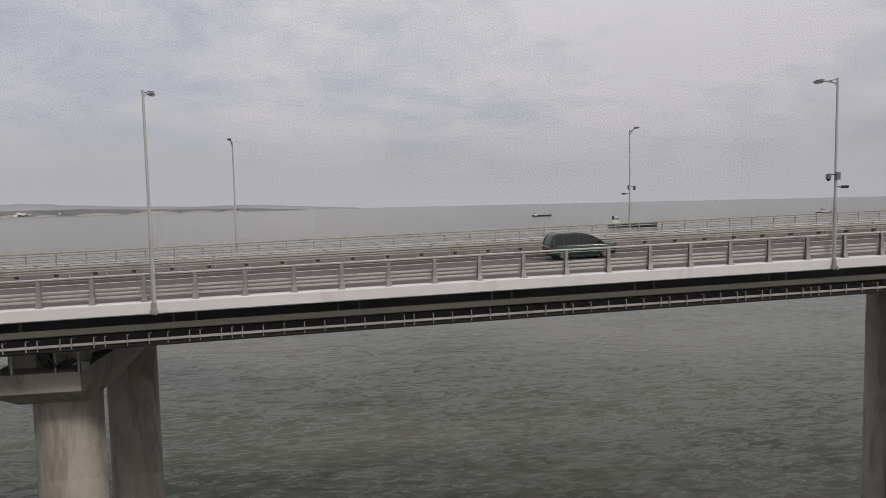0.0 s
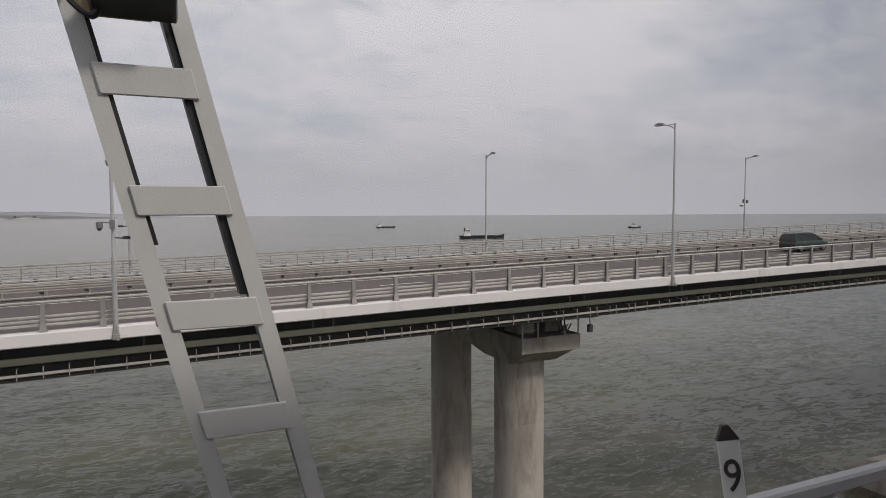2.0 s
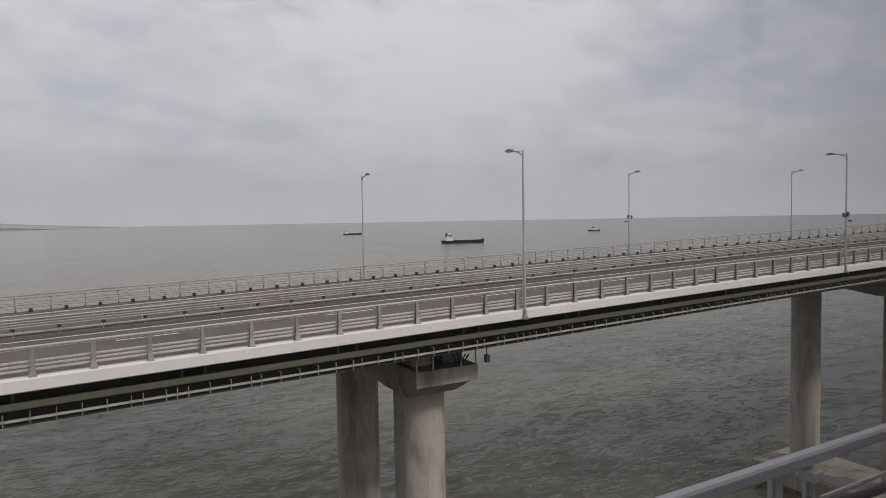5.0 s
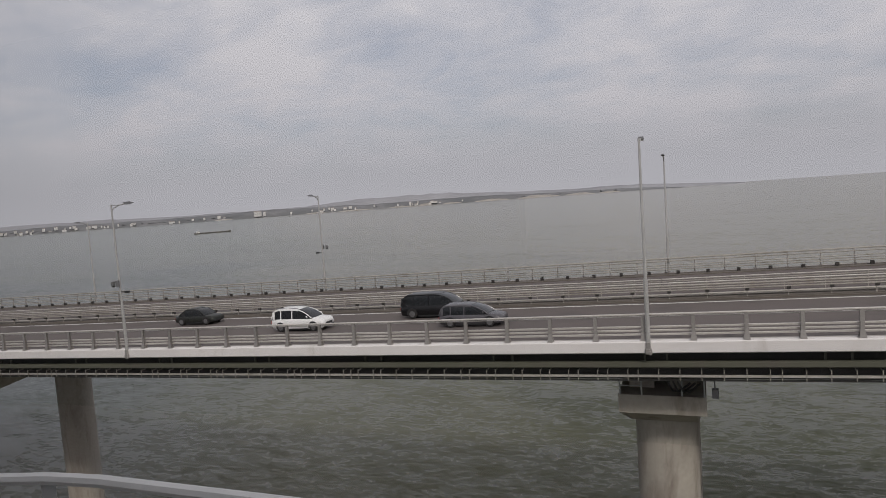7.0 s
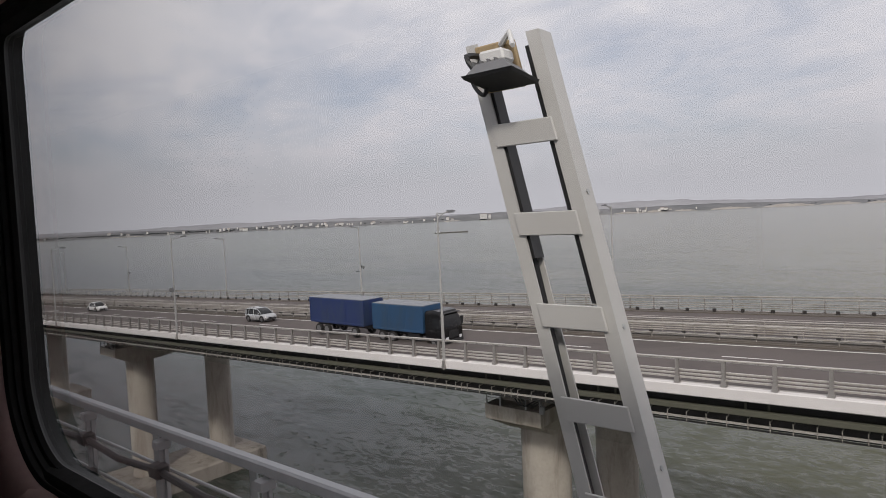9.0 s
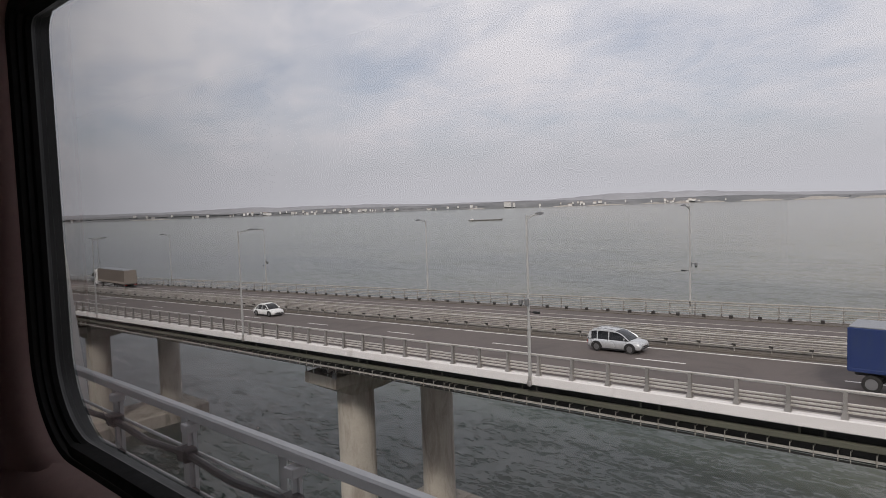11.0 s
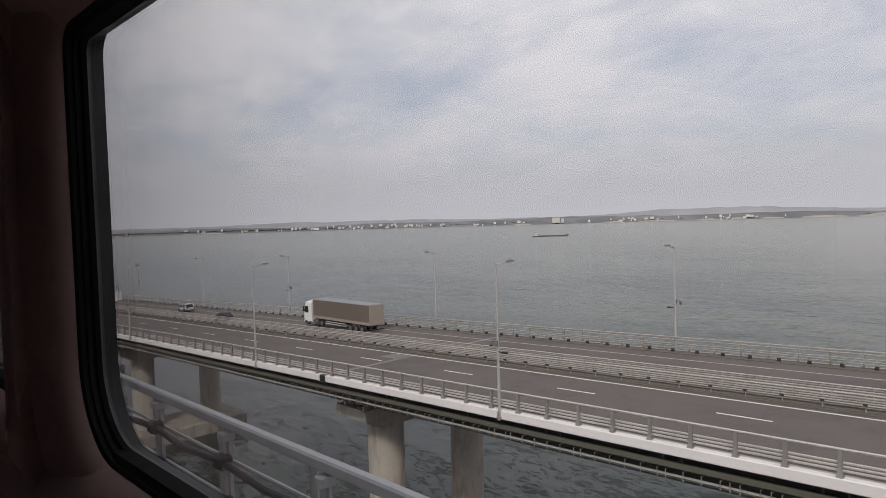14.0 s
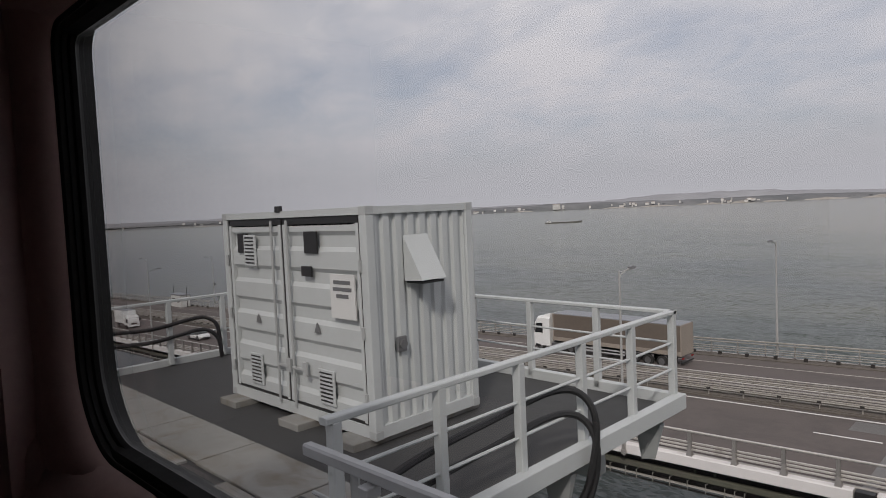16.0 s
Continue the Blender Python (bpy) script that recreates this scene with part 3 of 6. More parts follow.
def ship(name, label, at, turn, long, wide, freeboard, hull_mat, house_at, house, funnel=True):
    t = thing(name, label, "ship", at)
    t.rotation_euler = (0, 0, radians(turn))
    rows = []
    for i in range(13):
        u = i / 12
        x = (u - 0.5) * long
        w = wide / 2 * (1 - max(0, (u - 0.78) / 0.22) ** 2 * 0.97) * (1 - max(0, (0.1 - u) / 0.1) * 0.3)
        sheer = freeboard * (1 + 0.9 * max(0, (u - 0.72) / 0.28) ** 2 + 0.25 * max(0, (0.2 - u) / 0.2))
        rows.append([(x, -w * 0.8, -1.0), (x + (1.5 if u > 0.9 else 0), -w, sheer), (x + (1.5 if u > 0.9 else 0), w, sheer), (x, w * 0.8, -1.0)])
    part("hull", Mesh().rings(rows), hull_mat, t)
    hx = (house_at - 0.5) * long
    z = freeboard * 1.1
    hm = Mesh()
    lx, lz = house
    hm.box(hx - lx / 2, hx + lx / 2, -wide * 0.42, wide * 0.42, z - 0.4, z + lz * 0.45, 0.15)
    hm.box(hx - lx * 0.36, hx + lx * 0.4, -wide * 0.38, wide * 0.38, z + lz * 0.45, z + lz * 0.75, 0.15)
    hm.box(hx - lx * 0.2, hx + lx * 0.36, -wide * 0.45, wide * 0.45, z + lz * 0.75, z + lz, 0.15)
    h = part("deckhouse", hm, "ship_white", t, "white deckhouse")
    part("bridge_windows", Mesh().box(hx - lx * 0.19, hx + lx * 0.37, -wide * 0.455, wide * 0.455, z + lz * 0.82, z + lz * 0.93), "glass", h, "dark band of windows")
    if funnel:
        part("funnel", Mesh().box(hx - lx * 0.42, hx - lx * 0.22, -wide * 0.14, wide * 0.14, z + lz * 0.7, z + lz * 1.3, 0.2), hull_mat, t)
    part("mast", Mesh().tube([(hx + lx * 0.1, 0, z + lz), (hx + lx * 0.1, 0, z + lz * 1.75)], 0.3, 6, 0.12), "ship_white", t)
    part("foremast", Mesh().tube([(long * 0.42, 0, freeboard * 1.5), (long * 0.42, 0, freeboard * 1.5 + lz * 0.7)], 0.22, 6, 0.1), hull_mat, t)
    part("hatch_cover", Mesh().box(hx + lx * 0.7 if house_at < 0.5 else -long * 0.4, long * 0.34 if house_at < 0.5 else hx - lx * 0.7, -wide * 0.32, wide * 0.32, freeboard * 0.9, freeboard * 1.25, 0.1), hull_mat, t)


def build_ships():
    ship("cargo_ship", "small cargo ship with dark hull and white deckhouse aft", (378, 803, 0), -16, 62, 11, 3.3, "hull", 0.16, (10, 8.5))
    ship("coaster", "distant dark coaster with white deckhouse", (447, 1405, 0), -8, 42, 8, 2.4, "hull", 0.17, (8, 5))
    ship("tugboat", "far dark tugboat on the horizon", (905, 1106, 0), -30, 26, 7, 2.2, "hull", 0.5, (9, 6))
    ship("barge", "long low grey barge lying off the shore", (-1120, 1122, 0), 45, 74, 10, 1.9, "hull_grey", 0.1, (8, 3.5), False)


# ---------------------------------------------------------------- road bridge


def build_road():
    road = solid("road", sweep(Mesh(), rect(0.5, WIDE - 0.5, -0.12, 0.1), X_LEFT, X_RIGHT), "asphalt", "worn brown-grey asphalt of a four-lane bridge road", "road", kind="structure", smooth=0)
    for name, a in (("edge_line", 11.95), ("edge_line", 15.9), ("edge_line", 23.7)):
        part(name, sweep(Mesh(), rect(a - 0.11, a + 0.11, 0.098, 0.106), X_LEFT, X_RIGHT), "paint" if a < 15 else "worn_paint", road, smooth=0)
    for lane in (8.12, 19.75):
        x = -376.9 + 12.98 * 36
        while x > X_LEFT:
            part("lane_dash", sweep(Mesh(), rect(lane - 0.09, lane + 0.09, 0.098, 0.106), x - 1.8, x + 1.8), "paint" if lane < 15 else "worn_paint", road, smooth=0)
            x -= 12.98
    for a in (0.446, WIDE - 0.73, 12.52, 14.955):
        part("kerb", sweep(Mesh(), rect(a, a + 0.26, -0.1, 0.2), X_LEFT, X_RIGHT), "kerb" if a < 1 else "median_bed", road)
    for x in JOINTS:
        part("expansion_joint", sweep(Mesh(), rect(0.6, 12.4, 0.0, 0.105), x - 0.3, x + 0.3), "joint", road, "steel finger joint across the lanes", 0)
        part("expansion_joint", sweep(Mesh(), rect(15.4, 27.0, 0.0, 0.105), x - 0.3, x + 0.3), "joint", road, "steel finger joint across the lanes", 0)
    for x0, x1, a0, a1, m in ((-364.2, -361.8, 9.6, 11.6, "joint"), (-362.6, -360.4, 16.6, 19.2, "joint"), (-420, -409, 4.9, 7.3, "asphalt"), (-345, -333, 16.4, 19.0, "asphalt")):
        part("road_patch", sweep(Mesh(), rect(a0, a1, 0.08, 0.104), x0, x1), m, road, "patched strip of road surface", 0)
    deck = thing("bridge_deck", "steel box-girder deck of a long sea bridge with white edge beams", "bridge deck", kind="structure")
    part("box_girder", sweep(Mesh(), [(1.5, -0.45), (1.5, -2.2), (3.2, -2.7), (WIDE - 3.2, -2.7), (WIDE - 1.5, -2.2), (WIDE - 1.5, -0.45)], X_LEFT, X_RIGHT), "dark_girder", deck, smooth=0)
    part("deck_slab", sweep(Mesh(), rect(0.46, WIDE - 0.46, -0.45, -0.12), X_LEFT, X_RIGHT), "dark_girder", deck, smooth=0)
    for a, s in ((0.42, 1), (WIDE - 0.42, -1)):
        part("edge_flange", sweep(Mesh(), [(a, -1.3), (a + 0.04 * s, -1.34), (a + 0.34 * s, -1.34), (a + 0.34 * s, -1.03), (a + 0.1 * s, -1.0), (a, -1.06)], X_LEFT, X_RIGHT), "girder", deck, "olive painted girder flange", 0)
    stud = Mesh().box(-0.05, 0.05, -0.05, 0.05, -0.8, 0.0).data("recess_bracket", "girder", 0)
    for i in range(60):
        for dx in (0, 1.15):
            x = 60 - 8.6 * i + dx
            part("recess_bracket", stud, "girder", deck).location = (x, road_y(x) + 0.98, road_z(x) - 0.45)
    # the white edge beam, cast in lengths that end at the lamp posts
    for i in range(len(ENDS) - 1):
        b, a = ENDS[i] - 0.012, ENDS[i + 1] + 0.012
        cuts = [b] + [j for j in JOINTS if a < j < b] + [a]
        for c0, c1 in zip(cuts[:-1], cuts[1:]):
            gap0, gap1 = (0.5 if c0 in JOINTS else 0), (0.5 if c1 in JOINTS else 0)
            for side in (0, 1):
                o = [(0, -0.4), (0.05, -0.45), (0.44, -0.45), (0.44, 0.2), (0.06, 0.2), (0, 0.14)]
                if side:
                    o = [(WIDE - p, q) for p, q in o]
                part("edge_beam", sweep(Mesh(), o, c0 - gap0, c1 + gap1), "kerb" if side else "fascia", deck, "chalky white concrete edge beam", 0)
    for x in JOINTS:
        part("joint_box", Mesh().box(x - 0.42, x + 0.42, road_y(x) - 0.02, road_y(x) + 0.44, road_z(x) - 0.6, road_z(x) + 0.17, 0.02), "black", deck, "black movement joint in the edge beam")
    # the service rail slung under the near edge
    random.seed(23)
    hanger = Mesh().box(-0.022, 0.022, 0.66, 0.7, -2.1, -1.5).box(-0.022, 0.022, 0.7, 1.1, -1.6, -1.54).data("hanger", "far_rail", 0)
    for i in range(len(ENDS) - 1):
        b, a = ENDS[i], ENDS[i + 1]
        t = thing("service_rail", "steel service rail on hangers under the bridge edge", "service rail", (0, 0, 0), "service rails under the edge")
        part("conduit", sweep(Mesh(), [(0.76, -1.94), (0.84, -1.97), (0.88, -1.9), (0.84, -1.82), (0.76, -1.83)], a, b), "galv_rail", t, "pale grey conduit")
        # chord and plate coloured dark for the shade behind the hangers
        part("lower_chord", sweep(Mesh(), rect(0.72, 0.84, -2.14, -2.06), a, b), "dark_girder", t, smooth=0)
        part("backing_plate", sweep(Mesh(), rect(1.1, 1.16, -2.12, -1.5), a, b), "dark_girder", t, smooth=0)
        x = a + 0.4
        while x < b:
            part("hanger", hanger, "far_rail", t).location = (x, road_y(x), road_z(x))
            x += random.choice((1.08, 1.08, 1.08, 0.54)) if -430 < x < 60 else 2.16


def tube_rail(a, z, w, h, x0, x1):
    """A box rail with eased edges along the road, centred at offset a and height z."""
    c = min(w, h) * 0.25
    return sweep(Mesh(), [(a - w / 2 + c, z - h / 2), (a + w / 2 - c, z - h / 2), (a + w / 2, z - h / 2 + c), (a + w / 2, z + h / 2 - c), (a + w / 2 - c, z + h / 2), (a - w / 2 + c, z + h / 2), (a - w / 2, z + h / 2 - c), (a - w / 2, z - h / 2 + c)], x0, x1)


def build_parapets():
    post = Mesh()
    for x0, x1, y0, y1 in ((-0.095, 0.095, -0.1, -0.082), (-0.095, 0.095, 0.08, 0.098), (-0.012, 0.012, -0.09, 0.09)):
        post.hull([(x, y * k, z) for x in (x0, x1) for y in (y0, y1) for z, k in ((0.42, 1.0), (1.38, 0.72))])
        post.hull([(x * k, y * k, z) for x in (x0, x1) for y in (y0, y1) for z, k in ((0.02, 1.7), (0.42, 1.0))])
    post.box(-0.17, 0.17, -0.19, 0.19, 0.0, 0.025)
    post = post.data("post", "galv", 0)
    for i in range(len(ENDS) - 1):
        b, a = ENDS[i] - 0.02, ENDS[i + 1] + 0.02
        t = thing("bridge_parapet", "grey galvanised bridge parapet with three rails and a handrail", "railing", (0, 0, 0), "near parapet sections")
        part("handrail", tube_rail(0.24, 1.6, 0.15, 0.1, a, b), "galv_rail", t)
        part("kerb_rail", tube_rail(0.5, 1.44, 0.05, 0.045, a, b), "galv_rail", t)
        for z in (0.5, 0.7, 0.9):
            part("crash_rail", tube_rail(0.37, z, 0.1, 0.115, a, b), "galv_rail", t)
        k = math.ceil((a + 9.95) / 2.5 + 0.02)
        while -9.95 + 2.5 * k < b - 0.05:
            x = -9.95 + 2.5 * k
            part("post", post, "galv", t).location = (x, road_y(x) + 0.24, road_z(x) + 0.2)
            k += 1
    slim = Mesh().box(-0.045, 0.045, -0.05, 0.05, 0.0, 1.24).box(-0.11, 0.11, -0.11, 0.11, 0.0, 0.03).data("post", "galv", 0)
    block = Mesh().box(-0.14, 0.14, -0.14, 0.08, -0.1, 0.2).data("spacer", "rust_foot", 0)
    for i in range(len(ENDS) - 1):
        b, a = ENDS[i] - 0.02, ENDS[i + 1] + 0.02
        t = thing("bridge_parapet", "dull grey far parapet with thin rails and crash rails", "railing", (0, 0, 0), "far parapet sections")
        part("handrail", tube_rail(WIDE - 0.26, 1.5, 0.12, 0.14, a, b), "far_rail", t)
        part("middle_rail", tube_rail(WIDE - 0.32, 1.27, 0.08, 0.1, a, b), "far_rail", t)
        for z in (0.58, 0.78, 0.98):
            part("crash_rail", tube_rail(WIDE - 0.9, z, 0.1, 0.075, a, b), "far_rail", t)
        part("outer_kerb", sweep(Mesh(), rect(WIDE - 1.7, WIDE - 0.72, 0.09, 0.17), a, b), "median_bed", t)
        k = math.ceil((a + 9.95) / 2.5 + 0.02)
        while -9.95 + 2.5 * k < b - 0.05:
            x = -9.95 + 2.5 * k
            part("post", slim, "galv", t).location = (x, road_y(x) + WIDE - 0.26, road_z(x) + 0.24)
            part("spacer", block, "rust_foot", t).location = (x + 1.1, road_y(x) + WIDE - 0.98, road_z(x) + 0.3)
            k += 1
    mpost = Mesh().box(-0.025, 0.025, -0.04, 0.04, -0.14, 0.97).data("post", "far_rail", 0)
    mfoot = Mesh().hull([(x, y, z) for x, y, z in ((-0.13, -0.15, 0.08), (0.13, -0.15, 0.08), (-0.13, -0.15, -0.06), (0.13, -0.15, -0.06), (-0.08, 0.1, 0.08), (0.08, 0.1, 0.08), (-0.08, 0.1, -0.12), (0.08, 0.1, -0.12))]).data("spacer", "rust_foot", 0)
    for line, s in ((12.85, 1), (15.0, -1)):
        for i in range(len(ENDS) - 1):
            b, a = ENDS[i] - 0.02, ENDS[i + 1] + 0.02
            t = thing("median_barrier", "dusty steel median barrier with open rails on dark posts", "crash barrier", (0, 0, 0), "median barrier sections")
            for z in (0.86, 1.02, 1.18):
                part("crash_rail", tube_rail(line - 0.12 * s, z, 0.1, 0.095, a, b), "far_rail", t)
            part("top_tube", tube_rail(line, 1.36, 0.1, 0.08, a, b), "galv_rail", t)
            part("back_rail", tube_rail(line + 0.3 * s, 1.1, 0.1, 0.09, a, b), "far_rail", t)
            k = math.ceil((a + 9.1) / 2.5 + 0.02)
            while -9.1 + 2.5 * k < b - 0.05:
                x = -9.1 + 2.5 * k
                part("post", mpost, "far_rail", t).location = (x, road_y(x) + line, road_z(x) + 0.36)
                if s > 0:
                    part("spacer", mfoot, "rust_foot", t).location = (x, road_y(x) + line - 0.06 * s, road_z(x) + 0.74)
                k += 1
    ducts = thing("median_ducts", "dusty strip between the carriageways with pipes along it", "pipes", (0, 0, 0))
    for a in (13.6, 14.2):
        part("pipe", sweep(Mesh(), [(a + 0.07 * math.cos(q), 0.315 + 0.07 * math.sin(q)) for q in (0, 1.05, 2.09, 3.14, 4.19, 5.24)], X_LEFT, X_RIGHT), "far_rail", ducts)
    part("bed", sweep(Mesh(), rect(12.8, 14.95, 0.09, 0.245), X_LEFT, X_RIGHT), "median_bed", ducts, smooth=0)


def build_lamps():
    def lamp(devices):
        t = thing("street_lamp", "tall galvanised street lamp" + (" with cameras and a control box" if devices else " on the bridge edge"), "street lamp", (0, 0, 0))
        m = Mesh()
        m.tube([(0, 0, -0.1), (0, 0, 3.6)], 0.115, 10)
        m.tube([(0, 0, 3.6), (0, 0, 3.75), (0, 0, 10.95)], 0.105, 10, 0.06)
        p = part("pole", m, "pole", t)
        part("bracket", Mesh().box(-0.17, 0.17, -0.16, 0.0, -0.36, -0.05, 0.03).tube([(0.1, -0.13, -0.28), (0.1, -0.24, -0.28)], 0.1, 8).box(-0.11, 0.11, -0.14, 0.12, -0.08, 0.3, 0.03), "galv", t, "pale steel base bracket")
        part("arm", Mesh().tube([(0, 0, 10.5), (0, 0.25, 10.72), (0, 0.8, 10.9), (0, 1.25, 10.98)], 0.045, 8).tube([(0, 0, 10.88), (0, 0.7, 10.9)], 0.03, 6), "pole", t)
        head = Mesh().hull([(-0.13, 1.15, 10.93), (0.13, 1.15, 10.93), (-0.17, 1.55, 10.94), (0.17, 1.55, 10.94), (-0.1, 1.98, 11.0), (0.1, 1.98, 11.0), (-0.1, 1.15, 11.08), (0.1, 1.15, 11.08), (-0.13, 1.55, 11.13), (0.13, 1.55, 11.13), (-0.07, 1.98, 11.05), (0.07, 1.98, 11.05)])
        h = part("lamp_head", head, "lamp_body", t, "flat dark lamp head")
        part("diffuser", Mesh().box(-0.12, 0.12, 1.3, 1.8, 10.905, 10.945), "lens", h)
        if devices:
            part("control_box", Mesh().box(-0.12, 0.12, -0.28, -0.1, 5.0, 5.45, 0.02), "lamp_body", t, "dark control box")
            d = part("dome_camera", Mesh().tube([(0, 0, 5.3), (-0.55, -0.1, 5.35)], 0.04, 6).tube([(-0.55, -0.1, 5.34), (-0.55, -0.1, 5.05)], 0.15, 10), "lamp_body", t, "dark dome camera on an arm")
            part("lens", Mesh().tube([(-0.55, -0.1, 5.05), (-0.55, -0.1, 4.93)], 0.13, 10, 0.06), "black", d)
            part("bullet_camera", Mesh().tube([(0, 0, 4.6), (0.5, 0, 4.55)], 0.035, 6).box(0.42, 0.85, -0.08, 0.08, 4.5, 4.66, 0.02), "black", t, "dark bullet camera")
        return t
    plain, kitted = lamp(False), lamp(True)
    used = set()
    for i, x in enumerate(POLES):
        src = kitted if (i - 4) % 2 else plain
        for side in (0, 1):
            at = Matrix.Translation((x, road_y(x) + (WIDE - 0.05 if side else 0.0), road_z(x) - 0.11))
            if side:
                at = at @ pose(0, 0, 0, 0, 0, 180)
            if src not in used:
                src.matrix_basis = at
                used.add(src)
                src["group"] = "street lamps along the bridge"
            else:
                copy_thing(src, at)


def build_piers():
    for i, x in enumerate(PIERS):
        y0, zt = road_y(x), road_z(x) - 3.88
        t = thing("bridge_pier", "two-column concrete bridge pier with stained cap" + (" and infill wall" if x == 52.5 else ""), "bridge pier", (x, y0, 0), "bridge piers")
        prof = [(3.65, 0.0), (3.65, -1.1), (6.1, -2.35), (10.1, -2.35), (18.6, -1.15), (22.6, -1.15), (22.6, 0.0)]
        full = lambda w: [(w, a, zt + b) for a, b in prof]
        trim = lambda w: [(w, a, zt + max(b, -1.1)) for a, b in prof]
        m = Mesh().rings([trim(-2.45), full(-1.95), full(1.95), trim(2.45)])
        part("crosshead", m, "concrete", t, "concrete crosshead with a cantilevered end", 20)
        for yc in (8.15, 20.6):
            top = zt - 2.3 if yc < 10 else zt - 0.7
            c = Mesh()
            zs = [top] + [z for z in (top - 3.1, top - 3.14, top - 9.1, top - 9.14, top - 15.1, top - 15.14) if z > 3.2] + [2.3]
            rows = []
            for j, z in enumerate(zs):
                r = 1.93 - (0.02 if j and j % 2 and j < len(zs) - 1 else 0)
                rows.append([(r * math.cos(q), yc + r * math.sin(q), z) for q in (2 * math.pi * k / 36 for k in range(36))])
            part("column", c.rings(rows), "concrete", t)
        part("pile_cap", Mesh().box(-5.4, 5.4, 2.6, 25.4, -1.6, 2.4, 0.25), "cap", t, "weathered concrete pile cap at the waterline")
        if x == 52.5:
            part("infill_wall", Mesh().box(-1.5, 1.5, 9.8, 19.0, 2.3, zt - 1.0, 0.1), "dark_concrete", t, "concrete wall between the columns, darkened for shade")
        # bearings and access rails on the near end of the crosshead
        for bx in (-1.2, 1.2):
            part("bearing_block", Mesh().box(bx - 0.75, bx + 0.75, 5.2, 7.0, zt, zt + 0.9, 0.04).box(bx - 0.5, bx + 0.5, 5.4, 6.8, zt + 0.9, zt + 1.15, 0.02), "concrete", t)
        rail = Mesh()
        for px in (-2.35, -1.1, 1.15, 2.35):
            rail.box(px - 0.045, px + 0.045, 3.72, 3.81, zt - 0.15, zt + 1.25)
        rail.box(-2.35, -1.1, 3.74, 3.79, zt + 1.05, zt + 1.11).box(-2.35, -1.1, 3.74, 3.79, zt + 0.5, zt + 0.55).box(1.15, 2.35, 3.74, 3.79, zt + 1.05, zt + 1.11)
        rail.box(2.3, 2.36, 3.74, 8.0, zt + 1.0, zt + 1.06).box(-2.36, -2.3, 3.74, 8.0, zt + 1.0, zt + 1.06)
        part("access_rail", rail, "post_steel", t, "pale steel access rail")
        pipe = Mesh()
        for k in range(3):
            q = 0.3 + 0.28 * k
            pipe.tube([(q, 3.6 - 0.1 * k, zt + 1.5), (q + 0.1, 3.5, zt + 0.9), (q + 0.35, 3.62, zt + 0.35), (q + 0.7, 4.0, zt + 0.2), (q + 1.3, 4.4, zt + 0.6)], 0.06, 6)
        part("drain_hose", pipe, "black", t, "loose black drain hoses")
        part("spotlight", Mesh().box(2.75, 3.1, 3.0, 3.3, zt + 0.15, zt + 0.7, 0.03).tube([(2.9, 3.1, zt + 0.7), (2.9, 3.2, zt + 1.35)], 0.04, 6).box(2.0, 3.6, 3.1, 3.2, zt + 1.2, zt + 1.28), "lamp_body", t, "small dark service lamp on a bracket")



# ---------------------------------------------------------------- vehicles


def wheel(parent, x, y, r, w, rim_mat="rim"):
    """A wheel on the y side of a vehicle, at x along it."""
    s = 1 if y > 0 else -1
    tyre = Mesh()
    prof = [(r * 0.62, 0), (r * 0.9, 0), (r, w * 0.18), (r, w * 0.82), (r * 0.9, w), (r * 0.62, w)]
    n = 20
    tyre.rings([[(a * math.cos(q), -s * b, a * math.sin(q)) for a, b in prof] for q in (2 * math.pi * k / n for k in range(n + 1))], caps=False)
    t = part("wheel", tyre, "tyre", parent)
    t.location = (x, y, r)
    rim = Mesh()
    disc = []
    for a, b in ((0.02, 0.03), (r * 0.2, 0.02), (r * 0.24, 0.05), (r * 0.52, 0.06), (r * 0.6, 0.015), (r * 0.64, 0.0)):
        disc.append([(a * math.cos(q), -s * b, a * math.sin(q)) for q in (2 * math.pi * k / n for k in range(n))])
    rim.rings(disc, caps=True)
    part("rim", rim, rim_mat, t)


def section(x, half, z0, z1, tuck=0.12, shoulder=0.16, top_in=0.06):
    """A rounded car cross-section at x."""
    h = z1 - z0
    pts = [(half - tuck, z0), (half - 0.02, z0 + h * 0.22), (half, z0 + h * 0.5), (half - 0.02, z1 - shoulder), (half - top_in - 0.03, z1 - 0.04), (half - top_in - 0.14, z1)]
    return [(x, y, z) for y, z in pts] + [(x, -y, z) for y, z in reversed(pts)]


